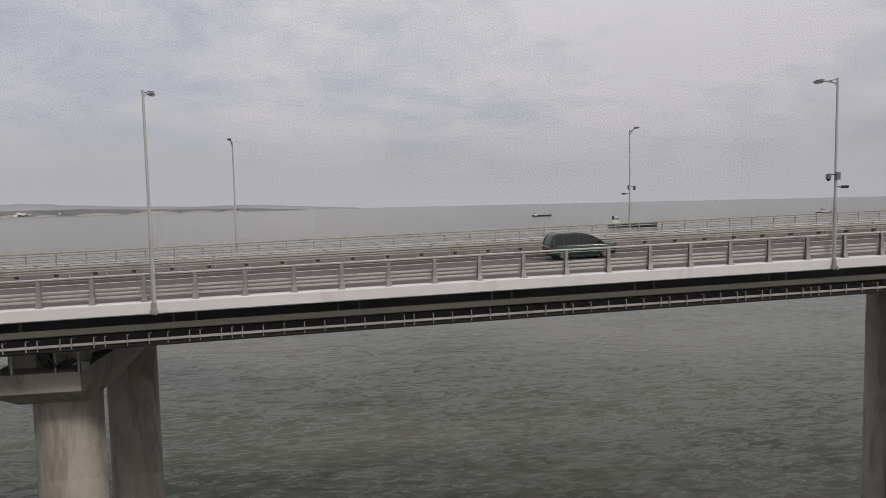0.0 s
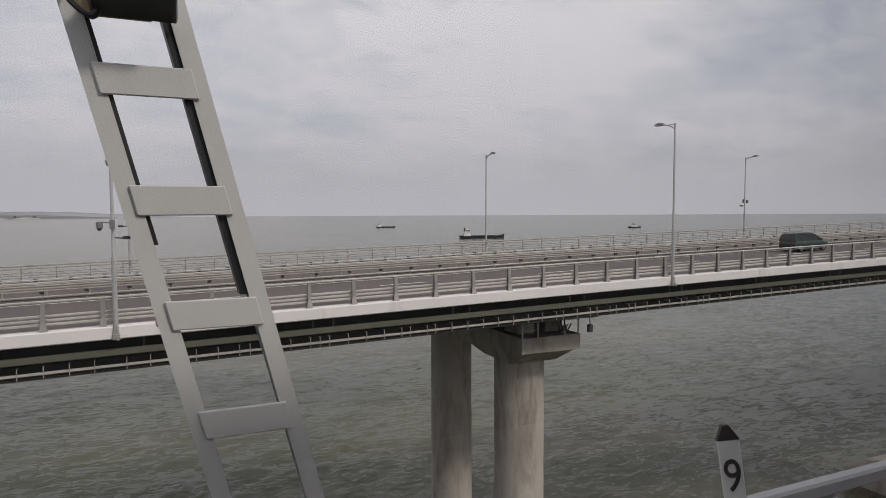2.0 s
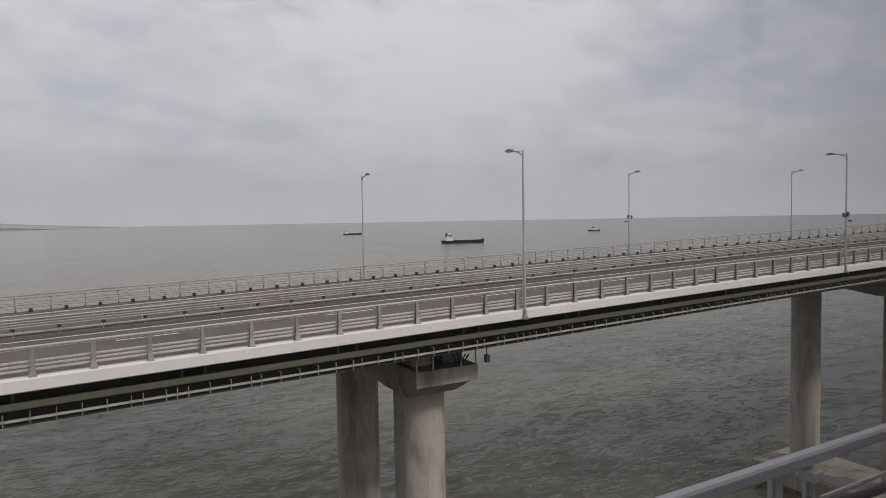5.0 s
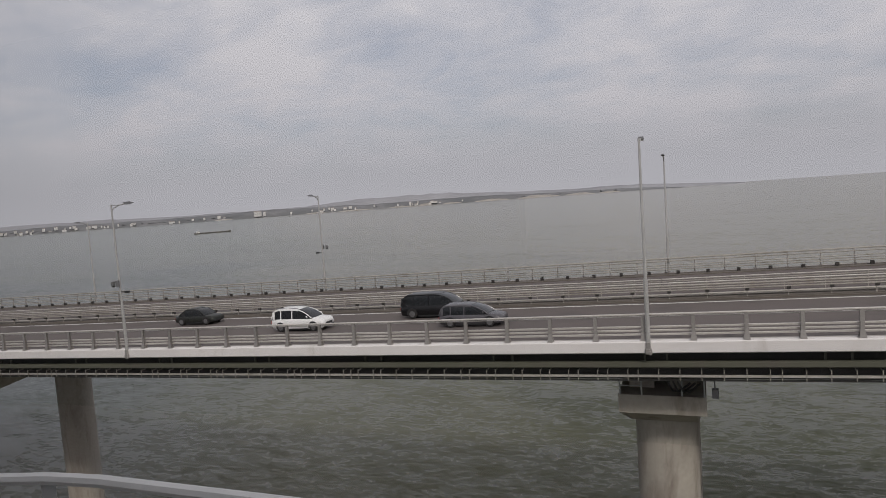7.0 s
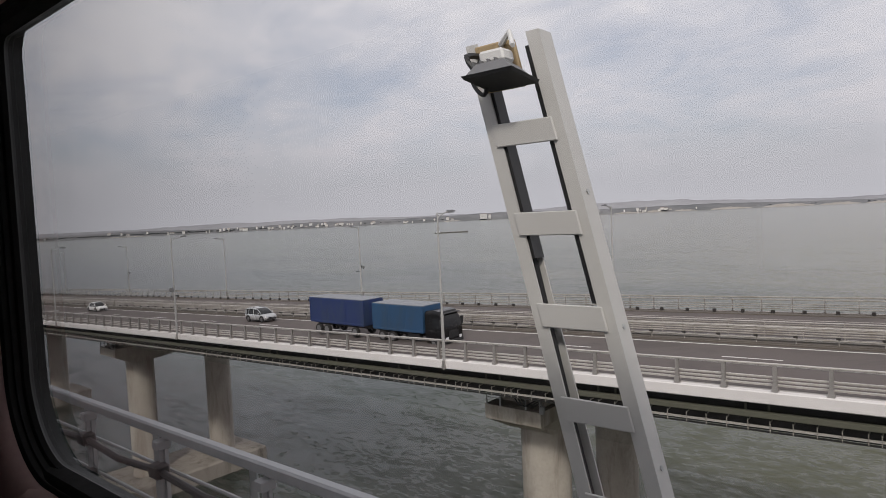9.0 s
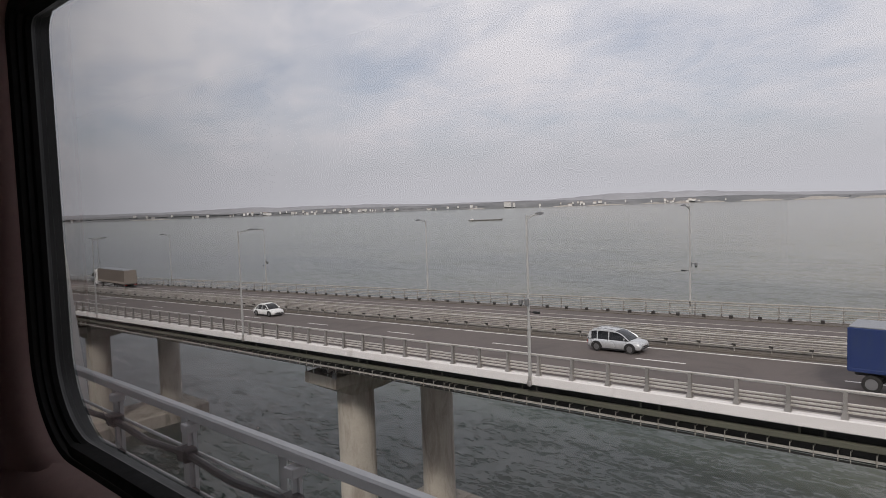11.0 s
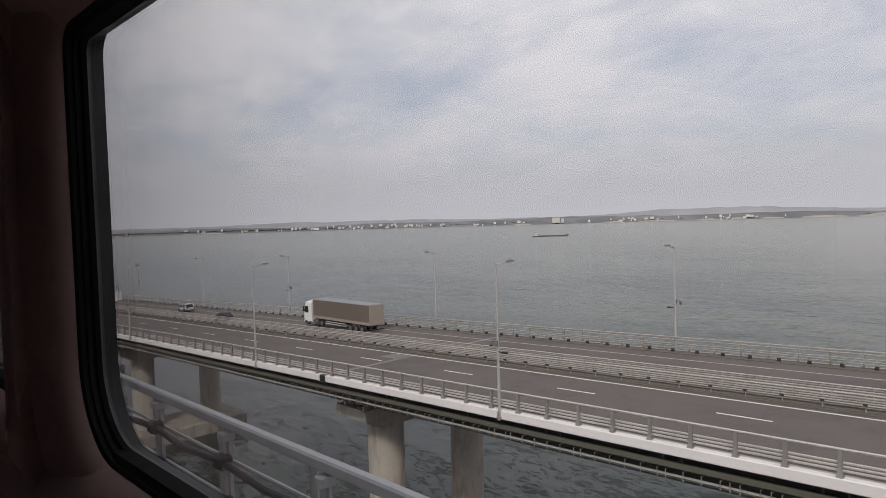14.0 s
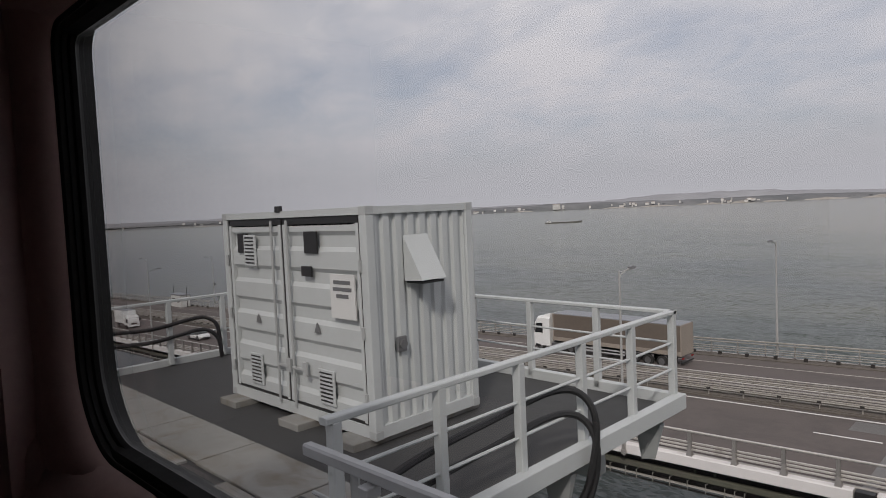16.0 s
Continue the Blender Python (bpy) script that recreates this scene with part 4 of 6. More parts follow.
def car(name, label, paint, at, turn, long, wide, tall, style, rails=False):
    """A parked car, nose to +x before turning. style: saloon, wagon, suv, van."""
    t = thing(name, label, "car", at)
    t.rotation_euler = (0, -math.atan2(road_z(at[0] + 1) - road_z(at[0] - 1), 2) * (1 if turn == 0 else -1), radians(turn))
    L, W2 = long, wide / 2
    clear, r = (0.24 if style == "suv" else 0.18), (0.37 if style in ("suv", "van") else 0.335)
    belt = tall * (0.6 if style != "van" else 0.56)
    nose = {"saloon": 0.29, "wagon": 0.28, "suv": 0.27, "van": 0.2}[style] * L
    boot = {"saloon": 0.17, "wagon": 0.0, "suv": 0.0, "van": 0.0}[style] * L
    x0, x1 = -L / 2, L / 2
    hood = belt - 0.06
    st = [(x0, W2 * 0.82, clear + 0.16, belt - 0.16), (x0 + 0.1, W2 * 0.93, clear + 0.05, belt - 0.05), (x0 + 0.5, W2 * 0.985, clear, belt),
          (x0 + max(boot, 0.6), W2, clear, belt + 0.01), (0, W2, clear, belt), (x1 - nose, W2, clear, belt - 0.01), (x1 - nose * 0.55, W2 * 0.985, clear, hood), (x1 - nose * 0.2, W2 * 0.95, clear + 0.02, hood - 0.06),
          (x1 - 0.1, W2 * 0.9, clear + 0.06, hood - 0.12), (x1, W2 * 0.8, clear + 0.14, hood - 0.22)]
    body = part("body", Mesh().rings([section(*a) for a in st]), paint, t, smooth=50)
    # cabin
    c0 = x0 + boot * 0.8 + (0.0 if boot else 0.08)
    c1 = x1 - nose * 0.74
    gw, rw, zb, zr = W2 * 0.93, W2 * 0.77, belt - 0.03, tall

    back_k = 2.3 if boot else 9.0
    nose_k = 2.7 if style != "van" else 3.4
    split = 0.47 if boot else 0.42

    def hump(u):
        """Height of the glasshouse, 0 to 1, at u from its tail to its nose."""
        v = (u - split) / (1 - split) if u > split else (split - u) / split
        return 1 - v ** (nose_k if u > split else back_k)

    def edge(u, out=0.0):
        """The shoulder of the roof at u: x, half width, height."""
        h = hump(u)
        return c0 + (c1 - c0) * u, gw - (gw - rw) * h ** 1.3 + out, zb + (zr - zb) * h
    us = [i / 24 for i in range(25)]
    loft = []
    for u in us:
        x, w, z = edge(u)
        m = zb + (z - zb) * 0.5
        loft.append([(x, gw * 0.985, zb - 0.04), (x, (gw + w) / 2, m), (x, w, max(z - 0.03, zb)), (x, max(w - 0.14, 0.1), z + 0.01), (x, -max(w - 0.14, 0.1), z + 0.01), (x, -w, max(z - 0.03, zb)), (x, -(gw + w) / 2, m), (x, -gw * 0.985, zb - 0.04)])
    part("windows", Mesh().rings(loft), "glass", body, "dark glass all round", 40)
    roof = []
    for u in us:
        if hump(u) > (0.9 if boot else 0.86):
            x, w, z = edge(u, 0.012)
            roof.append([(x, w + 0.012, z - 0.1), (x, w, z - 0.02), (x, w - 0.14, z + 0.03), (x, -w + 0.14, z + 0.03), (x, -w, z - 0.02), (x, -w - 0.012, z - 0.1)])
    part("roof", Mesh().rings(roof), paint, body, smooth=50)
    cr0, cr1 = roof[0][0][0], roof[-1][0][0]

    def pillar(name, u0, u1, r, s):
        """A painted pillar along the roof's shoulder on one side."""
        pts = []
        for i in range(7):
            x, w, z = edge(u0 + (u1 - u0) * i / 6)
            pts.append((x, s * (w - 0.03), max(z - 0.03, zb)))
        part(name, Mesh().tube(pts, r, 6), paint, body)

    def upright(name, u, wide, s):
        """A painted post between two side windows."""
        x, w, z = edge(u)
        part(name, Mesh().hull([(x + d, s * (q + o), zz) for d in (-wide, wide) for q, zz in ((gw * 0.985, zb - 0.03), ((gw + w) / 2, zb + (z - zb) * 0.5), (w, z - 0.04)) for o in (0.012, -0.04)]), paint, body, smooth=30)
    for s in (1, -1):
        pillar("rear_pillar", 0.0, split * (0.8 if boot else 0.4), 0.07 if boot else 0.05, s)
        pillar("front_pillar", 1 - (1 - split) * 0.6, 0.995, 0.045, s)
        upright("door_pillar", 0.52, 0.04, s)
        if not boot:
            upright("door_pillar", 0.24, 0.045, s)
            upright("rear_panel", 0.06, 0.1 if style != "van" else 0.2, s)
        else:
            upright("rear_panel", 0.2, 0.05, s)
    for s in (1, -1):
        for x in (x0 + L * 0.19, x1 - L * 0.185):
            arch = Mesh().rings([[(x + q * math.cos(v), s * (W2 + d), r + q * math.sin(v)) for q, d in ((r + 0.08, -0.1), (r + 0.075, 0.008), (r - 0.02, 0.006), (r - 0.02, -0.1))] for v in (math.pi * (1.08 * k / 16 - 0.04) for k in range(17))])
            part("wheel_arch", arch, "black", body)
            wheel(t, x, s * (W2 + 0.012), r, 0.21)
        part("headlight", Mesh().hull([(x1 - 0.1, s * W2 * 0.84, hood - 0.32), (x1 - 0.02, s * W2 * 0.56, hood - 0.38), (x1 - 0.05, s * W2 * 0.56, hood - 0.24), (x1 - 0.32, s * W2 * 0.92, hood - 0.2), (x1 - 0.3, s * W2 * 0.93, hood - 0.3)]), "lens", body)
        part("tail_light", Mesh().box(x0 - 0.012, x0 + 0.1, min(s * W2 * 0.6, s * W2 * 0.85), max(s * W2 * 0.6, s * W2 * 0.85), belt - 0.42, belt - 0.18, 0.02), "tail", body)
        part("mirror", Mesh().hull([(c1 - 0.32, s * (W2 - 0.02), belt + 0.02), (c1 - 0.32, s * (W2 + 0.17), belt + 0.03), (c1 - 0.32, s * (W2 + 0.17), belt + 0.17), (c1 - 0.32, s * (W2 + 0.02), belt + 0.17), (c1 - 0.2, s * (W2 + 0.05), belt + 0.06), (c1 - 0.22, s * (W2 + 0.13), belt + 0.12)]), paint, body)
        if rails:
            part("roof_rail", Mesh().tube([(cr0 + 0.1, s * rw * 0.86, zr + 0.05), ((cr0 + cr1) / 2, s * rw * 0.86, zr + 0.1), (cr1 - 0.05, s * rw * 0.86, zr + 0.02)], 0.025, 6), "rim", body)
    part("grille", Mesh().box(x1 - 0.03, x1 + 0.012, -W2 * 0.5, W2 * 0.5, clear + 0.24, hood - 0.36, 0.01), "black", body)
    part("bumper", Mesh().box(x1 - 0.14, x1 + 0.03, -W2 * 0.72, W2 * 0.72, clear + 0.1, clear + 0.22, 0.03), "black", body)
    part("sill", Mesh().box(x0 + L * 0.28, x1 - L * 0.28, -W2 + 0.05, W2 - 0.05, clear - 0.06, clear + 0.05, 0.02), "black", body)
    return t


def on_road(x, offset):
    return (x, road_y(x) + offset, road_z(x) + 0.1)


def cab(parent, x0, x1, wide, tall, paint, dark=False):
    """A cab-over lorry cab with its front at x1."""
    W2 = wide / 2
    rows = []
    for u, z0, z1 in ((0.0, 0.55, tall), (0.35, 0.5, tall + 0.12), (0.7, 0.45, tall + 0.02), (0.93, 0.4, tall * 0.8), (1.0, 0.42, tall * 0.52)):
        x = x0 + (x1 - x0) * u
        w = W2 * (1 if u < 0.9 else 0.93)
        rows.append([(x, w, z0), (x, w, z1 - 0.2), (x, w - 0.15, z1), (x, -w + 0.15, z1), (x, -w, z1 - 0.2), (x, -w, z0)])
    c = part("cab", Mesh().rings(rows), paint, parent, smooth=30)
    xs = x0 + (x1 - x0) * 0.96
    part("windscreen", Mesh().hull([(xs + 0.06, W2 * 0.84, tall * 0.52), (xs + 0.06, -W2 * 0.84, tall * 0.52), (x0 + (x1 - x0) * 0.84 + 0.06, W2 * 0.8, tall * 0.86), (x0 + (x1 - x0) * 0.84 + 0.06, -W2 * 0.8, tall * 0.86), (xs - 0.08, W2 * 0.84, tall * 0.52), (xs - 0.08, -W2 * 0.84, tall * 0.52), (x0 + (x1 - x0) * 0.84 - 0.1, W2 * 0.8, tall * 0.85), (x0 + (x1 - x0) * 0.84 - 0.1, -W2 * 0.8, tall * 0.85)]), "glass", c, "dark windscreen", 0)
    for s in (1, -1):
        y = s * (W2 + 0.006)
        part("door_window", Mesh().hull([(x0 + (x1 - x0) * a, y + s * d, tall * b) for a, b in ((0.4, 0.52), (0.86, 0.52), (0.78, 0.8), (0.4, 0.82)) for d in (0, -0.03)]), "glass", c, "dark glass", 0)
        part("mirror", Mesh().box(x1 - 0.3, x1 - 0.14, min(y, y + s * 0.26), max(y, y + s * 0.26), tall * 0.58, tall * 0.8, 0.02), "black", c)
        part("headlight", Mesh().box(x1 - 0.05, x1 + 0.02, s * W2 * 0.72 - 0.18, s * W2 * 0.72 + 0.18, 0.62, 0.86, 0.02), "lens", c)
        part("step", Mesh().box(x1 - 1.0, x1 - 0.35, s * W2 - 0.12, s * W2 + 0.015, 0.36, 0.62, 0.02), "black", c)
    part("bumper", Mesh().box(x1 - 0.12, x1 + 0.05, -W2 * 0.98, W2 * 0.98, 0.36, 0.6, 0.03), "black" if dark else paint, c)
    part("grille", Mesh().box(x1 - 0.05, x1 + 0.02, -W2 * 0.5, W2 * 0.5, 0.75, tall * 0.46, 0.02), "black", c)
    return c


def tarp_box(name, parent, x0, x1, wide, z0, z1, mat, label, bows=True):
    W2 = wide / 2
    b = part(name, Mesh().box(x0, x1, -W2, W2, z0, z1, 0.06), mat, parent, label)
    part("roof", Mesh().box(x0 + 0.03, x1 - 0.03, -W2 + 0.03, W2 - 0.03, z1 - 0.02, z1 + 0.06, 0.02), "roof_grey", b)
    if bows:
        strap = Mesh().box(-0.025, 0.025, -0.006, 0.006, z0 + 0.05, z1 - 0.1).data("strap", mat, 0)
        n = int((x1 - x0) / 0.9)
        for i in range(1, n):
            for s in (1, -1):
                part("strap", strap, mat, b).location = (x0 + (x1 - x0) * i / n, s * (W2 + 0.004), 0)
    return b


def articulated_lorry(at, turn):
    t = thing("articulated_lorry", "white-cabbed lorry with brown tarpaulin semitrailer on the road", "lorry", at)
    t.rotation_euler = (0, 0, radians(turn))
    cab(t, 6.1, 8.3, 2.5, 3.55, "car_white")
    part("air_deflector", Mesh().hull([(6.1, 1.1, 3.5), (6.1, -1.1, 3.5), (7.6, 1.0, 3.55), (7.6, -1.0, 3.55), (6.1, 1.05, 3.95), (6.1, -1.05, 3.95)]), "car_white", t)
    part("chassis", Mesh().box(2.2, 8.0, -0.45, 0.45, 0.6, 0.95, 0.03).box(-7.9, 3.5, -0.6, 0.6, 0.95, 1.2, 0.03), "black", t)
    box = tarp_box("trailer_box", t, -8.2, 5.6, 2.55, 1.25, 4.0, "tarp_brown", "brown tarpaulin curtain sides")
    part("side_board", Mesh().box(-8.2, 5.6, -1.29, 1.29, 1.2, 1.62, 0.02), "trailer_pale", box, "pale dropside board")
    part("rear_door", Mesh().box(-8.26, -8.16, -1.27, 1.27, 1.2, 4.02, 0.02), "trailer_pale", box, "dusty pale rear doors")
    part("front_post", Mesh().box(5.5, 5.66, -1.28, 1.28, 1.2, 4.03, 0.02), "trailer_pale", box)
    for s in (1, -1):
        for x in (7.3, 3.6, -3.6, -4.95, -6.3):
            wheel(t, x, s * 1.2, 0.5, 0.32)
        part("side_guard", Mesh().box(-2.6, 2.4, s * 1.2 - 0.02, s * 1.2 + 0.02, 0.55, 0.68).box(-2.6, 2.4, s * 1.2 - 0.02, s * 1.2 + 0.02, 0.85, 0.98), "post_steel", t)
        part("fuel_tank", Mesh().box(4.6, 6.0, min(s * 0.6, s * 1.15), max(s * 0.6, s * 1.15), 0.45, 0.95, 0.1), "rim", t)
        part("tail_light", Mesh().box(-8.3, -8.24, s * 0.95 - 0.2, s * 0.95 + 0.2, 0.9, 1.05), "tail", t)
    part("underrun_bar", Mesh().box(-8.3, -8.15, -1.2, 1.2, 0.5, 0.65, 0.02), "black", t)
    part("spare_rack", Mesh().box(-1.5, 0.5, -0.9, 0.9, 0.55, 0.95, 0.05), "black", t)


def drawbar_truck(at):
    t = thing("drawbar_truck", "black-cabbed truck with two blue boxes, truck and drawbar trailer", "lorry", at)
    cab(t, 6.6, 8.7, 2.45, 2.95, "car_black", True)
    part("sun_visor", Mesh().box(8.15, 8.5, -1.15, 1.15, 2.75, 2.83, 0.02), "black", t)
    part("chassis", Mesh().box(0.3, 8.4, -0.45, 0.45, 0.65, 0.95, 0.03).box(-8.4, -1.0, -0.45, 0.45, 0.75, 1.05, 0.03).box(-1.4, 0.8, -0.06, 0.06, 0.7, 0.82), "black", t)
    b1 = tarp_box("truck_box", t, 0.3, 6.4, 2.5, 1.1, 3.35, "blue_pale", "faded sky-blue box", False)
    b2 = tarp_box("trailer_box", t, -8.6, -0.9, 2.5, 1.15, 3.5, "blue", "deep blue trailer box", False)
    for b, xs, z0, z1, m in ((b1, (0.33, 2.3, 4.35, 6.37), 1.1, 3.35, "blue_pale"), (b2, (-8.57, -6.0, -3.4, -0.93), 1.15, 3.5, "blue")):
        for x in xs:
            part("corner_post", Mesh().box(x - 0.05, x + 0.05, -1.275, 1.275, z0, z1 - 0.02, 0.01), m, b)
        part("lower_rail", Mesh().box(xs[0], xs[-1], -1.27, 1.27, z0 - 0.06, z0 + 0.14, 0.02), m, b)
    for s in (1, -1):
        for x in (7.5, 2.6, 1.35, -2.3, -6.3, -7.5):
            wheel(t, x, s * 1.18, 0.48, 0.32, "lamp_body")
        part("fuel_tank", Mesh().box(4.4, 5.8, min(s * 0.55, s * 1.1), max(s * 0.55, s * 1.1), 0.5, 1.0, 0.1), "black", t)


def box_truck(at):
    t = thing("box_truck", "small white delivery truck with pale box body", "lorry", at)
    cab(t, 1.4, 3.1, 2.0, 2.2, "car_white")
    part("chassis", Mesh().box(-3.0, 3.0, -0.4, 0.4, 0.45, 0.7, 0.03), "black", t)
    tarp_box("cargo_box", t, -3.1, 1.2, 2.15, 0.85, 3.0, "car_white", "white cargo box", False)
    for s in (1, -1):
        for x in (2.3, -1.8):
            wheel(t, x, s * 1.0, 0.38, 0.24)


def build_vehicles():
    car("estate_car", "dark green off-road car with pale roof rails on the bridge", "car_green", on_road(17.0, 9.9), 0, 5.0, 1.94, 1.85, "suv", True)
    car("hatchback", "grey passenger car with a pale dusty roof", "car_grey", on_road(-166.5, 6.2), 0, 4.5, 1.78, 1.5, "wagon")
    car("minivan", "glossy black people carrier on the bridge road", "car_black", on_road(-170.7, 10.0), 0, 5.3, 1.95, 1.8, "van")
    car("estate_car", "white estate car with roof rails on the bridge road", "car_white", on_road(-180.2, 6.2), 0, 4.6, 1.8, 1.68, "wagon", True)
    car("saloon_car", "old dark saloon car with pale wheels", "car_olive", on_road(-193.6, 10.1), 0, 4.3, 1.66, 1.42, "saloon")
    car("crossover", "silver-white crossover car with dark windows", "car_silver", on_road(-264.2, 10.0), 0, 4.35, 1.8, 1.66, "suv", True)
    drawbar_truck(on_road(-239.6, 6.2))
    box_truck(on_road(-474.0, 6.2))
    car("saloon_car", "white saloon car in the inner lane", "car_white", on_road(-311.4, 10.0), 0, 4.45, 1.76, 1.5, "saloon")
    articulated_lorry(on_road(-388.0, 21.8), 180)
    car("saloon_car", "low dark saloon car ahead of the lorry", "car_black", on_road(-418.0, 18.0), 180, 4.6, 1.78, 1.4, "saloon")
    car("crossover", "silver car far along the outer lane", "car_silver", on_road(-442.0, 21.5), 180, 4.4, 1.8, 1.62, "suv")
    car("saloon_car", "white car far along the near lanes", "car_white", on_road(-446.0, 6.2), 0, 4.4, 1.76, 1.48, "saloon")


def build_booth():
    x = -497.0
    t = thing("control_booth", "small white cabin at the far edge of the bridge", "cabin", (x, road_y(x) + WIDE - 2.2, road_z(x) + 0.12))
    part("wall", Mesh().box(-2.6, 2.6, -1.0, 1.1, 0, 2.7, 0.05), "ship_white", t)
    part("roof", Mesh().box(-2.8, 2.8, -1.2, 1.3, 2.68, 2.86, 0.04), "roof_grey", t)
    part("window", Mesh().box(-1.8, -0.4, -1.03, -0.9, 1.1, 2.0), "glass", t)
    part("window", Mesh().box(0.6, 1.9, -1.03, -0.9, 1.1, 2.0), "glass", t)
    for dx in (-3.2, 3.6):
        part("mast", Mesh().tube([(dx, 0, 0), (dx, 0, 4.6)], 0.07, 6), "black", t)


# ---------------------------------------------------------------- railway side


def rail_pts(x0, x1, y, dz, n=2):
    return [(x0 + (x1 - x0) * i / (n - 1), y, eye_z(x0 + (x1 - x0) * i / (n - 1)) + dz) for i in range(n)]


GAP = (-367.4, -358.0)          # where the equipment platform opens the railing
STEP = 17.25
MASTS = [-8.3 - STEP * k for k in range(-3, 26)]
BAYS = [(-9.4, -4.0), (-19.4, -14.4), (-55.0, -50.6), (-90.0, -85.0), (-122.5, -117.0), (-157.2, -147.5), (-190.0, -180.2), (-226.2, -216.0), (-257.5, -252.5), (-296.0, -286.2), (-327.0, -322.4)]


def build_walkway():
    deck = thing("railway_walkway", "concrete and steel service walkway beside the railway track", "walkway", kind="structure")
    part("walkway_edge", Mesh().rings([[(x, 2.62, eye_z(x) - 2.72), (x, 2.62, eye_z(x) - 3.3), (x, 2.42, eye_z(x) - 3.3), (x, 2.42, eye_z(x) - 2.72)] for x in (60, GAP[1] + 0.05)]), "slab", deck, smooth=0)
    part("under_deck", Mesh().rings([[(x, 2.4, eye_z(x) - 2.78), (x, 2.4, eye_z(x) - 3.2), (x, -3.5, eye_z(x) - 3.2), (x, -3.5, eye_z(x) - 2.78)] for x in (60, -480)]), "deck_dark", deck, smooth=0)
    slab = Mesh().box(-0.985, 0.985, 1.05, 2.4, -0.06, 0.0, 0.012).data("slab", "slab", 0)
    for i in range(212):
        x = 30 - 2.0 * i
        part("slab", slab, "slab", deck).location = (x, 0, eye_z(x) - 2.7)


def build_railings():
    post = Mesh().box(-0.035, 0.035, -0.006, 0.006, -1.06, -0.05).box(-0.006, 0.006, -0.04, 0.04, -1.06, -0.05).box(-0.05, 0.05, -0.07, 0.05, -0.12, -0.045, 0.008).data("post", "rail_steel", 0)
    brace = Mesh().box(-0.045, 0.045, -0.008, 0.008, -1.06, -0.05).box(-0.045, -0.035, -0.008, 0.04, -1.06, -0.05).data("brace_post", "post_steel", 0)
    clamp = Mesh().box(-0.075, 0.075, -0.065, 0.06, -0.06, 0.06, 0.02).data("cable_clamp", "black", 0)
    for i in range(len(MASTS) - 1):
        b, a = MASTS[i], MASTS[i + 1]
        if a < GAP[1] < b:
            a = GAP[1] + 0.25
        elif a < GAP[0] < b:
            b = GAP[0]
        elif GAP[0] < b < GAP[1]:
            continue
        t = thing("walkway_railing", "grey steel walkway railing with two black cable ducts", "railing", (0, 0, 0), "walkway railing sections")
        part("top_rail", Mesh().bar(rail_pts(b - 0.015, a + 0.015, 2.5, -1.645), 0.085, 0.09), "rail_steel", t, "flat grey top rail")
        for dz in (-1.98, -2.32):
            part("middle_rail", Mesh().tube(rail_pts(b, a, 2.535, dz), 0.016, 6), "post_steel", t)
        n = max(2, round((b - a) / 1.4375))
        for j in range(n):
            x = b - (j + 0.5) * (b - a) / n
            part("post", post, "rail_steel", t).location = (x, 2.48, eye_z(x) - 1.66)
            part("brace_post", brace, "post_steel", t).location = (x - 0.24, 2.54, eye_z(x) - 1.66)
        for dz, drop in ((-1.95, 0.05), (-2.3, 0.07)):
            m = Mesh()
            pts = []
            for j in range(n * 4 + 1):
                x = b - j * (b - a) / (n * 4)
                sag = math.sin(math.pi * ((j / 4 + 0.5) % 1)) ** 2
                pts.append((x, 2.425, eye_z(x) + dz - drop * sag))
            d = part("cable_duct", m.tube(pts, 0.031, 8), "black", t, "black cable duct clipped to the posts")
            for j in range(n):
                x = b - (j + 0.5) * (b - a) / n
                part("cable_clamp", clamp, "black", d).location = (x, 2.435, eye_z(x) + dz)
    for a, b in BAYS:
        t = thing("refuge_bay", "white bowed railing of a small refuge bay with a plate floor", "railing", (0, 0, 0), "refuge bays")
        ramp = min(1.6, (b - a) * 0.35)
        line = []
        for i in range(25):
            x = a + (b - a) * i / 24
            u = min(1, min(x - a, b - x) / ramp)
            line.append((x, 2.57 + 0.3 * (3 * u * u - 2 * u ** 3), eye_z(x) - 1.61))
        part("top_rail", Mesh().tube(line, 0.042, 8), "ship_white", t, "white tubular rail")
        part("middle_rail", Mesh().tube([(x, y, z - 0.48) for x, y, z in line], 0.018, 6), "white_paint", t)
        floor = Mesh().rings([[(x, 2.63, z - 1.06), (x, y + 0.08, z - 1.06), (x, y + 0.08, z - 1.14), (x, 2.63, z - 1.14)] for x, y, z in line])
        part("floor_plate", floor, "slab", t, "pale grey floor plate", 0)
        part("toe_board", Mesh().rings([[(x, y + 0.08, z - 0.94), (x, y + 0.09, z - 0.94), (x, y + 0.09, z - 1.12), (x, y + 0.08, z - 1.12)] for x, y, z in line]), "white_paint", t, smooth=0)
        for i in (3, 8, 12, 16, 21):
            x, y, z = line[i]
            part("post", Mesh().hull([(x - 0.03, y - 0.01, z - 1.08), (x + 0.03, y - 0.01, z - 1.08), (x - 0.03, y + 0.03, z - 1.08), (x + 0.03, y + 0.03, z - 1.08), (x - 0.03, y - 0.01, z - 0.14), (x + 0.03, y - 0.01, z - 0.14), (x - 0.03, y + 0.03, z - 0.14), (x + 0.03, y + 0.03, z - 0.14), (x - 0.07, y, z - 0.02), (x + 0.07, y, z - 0.02)]), "white_paint", t)


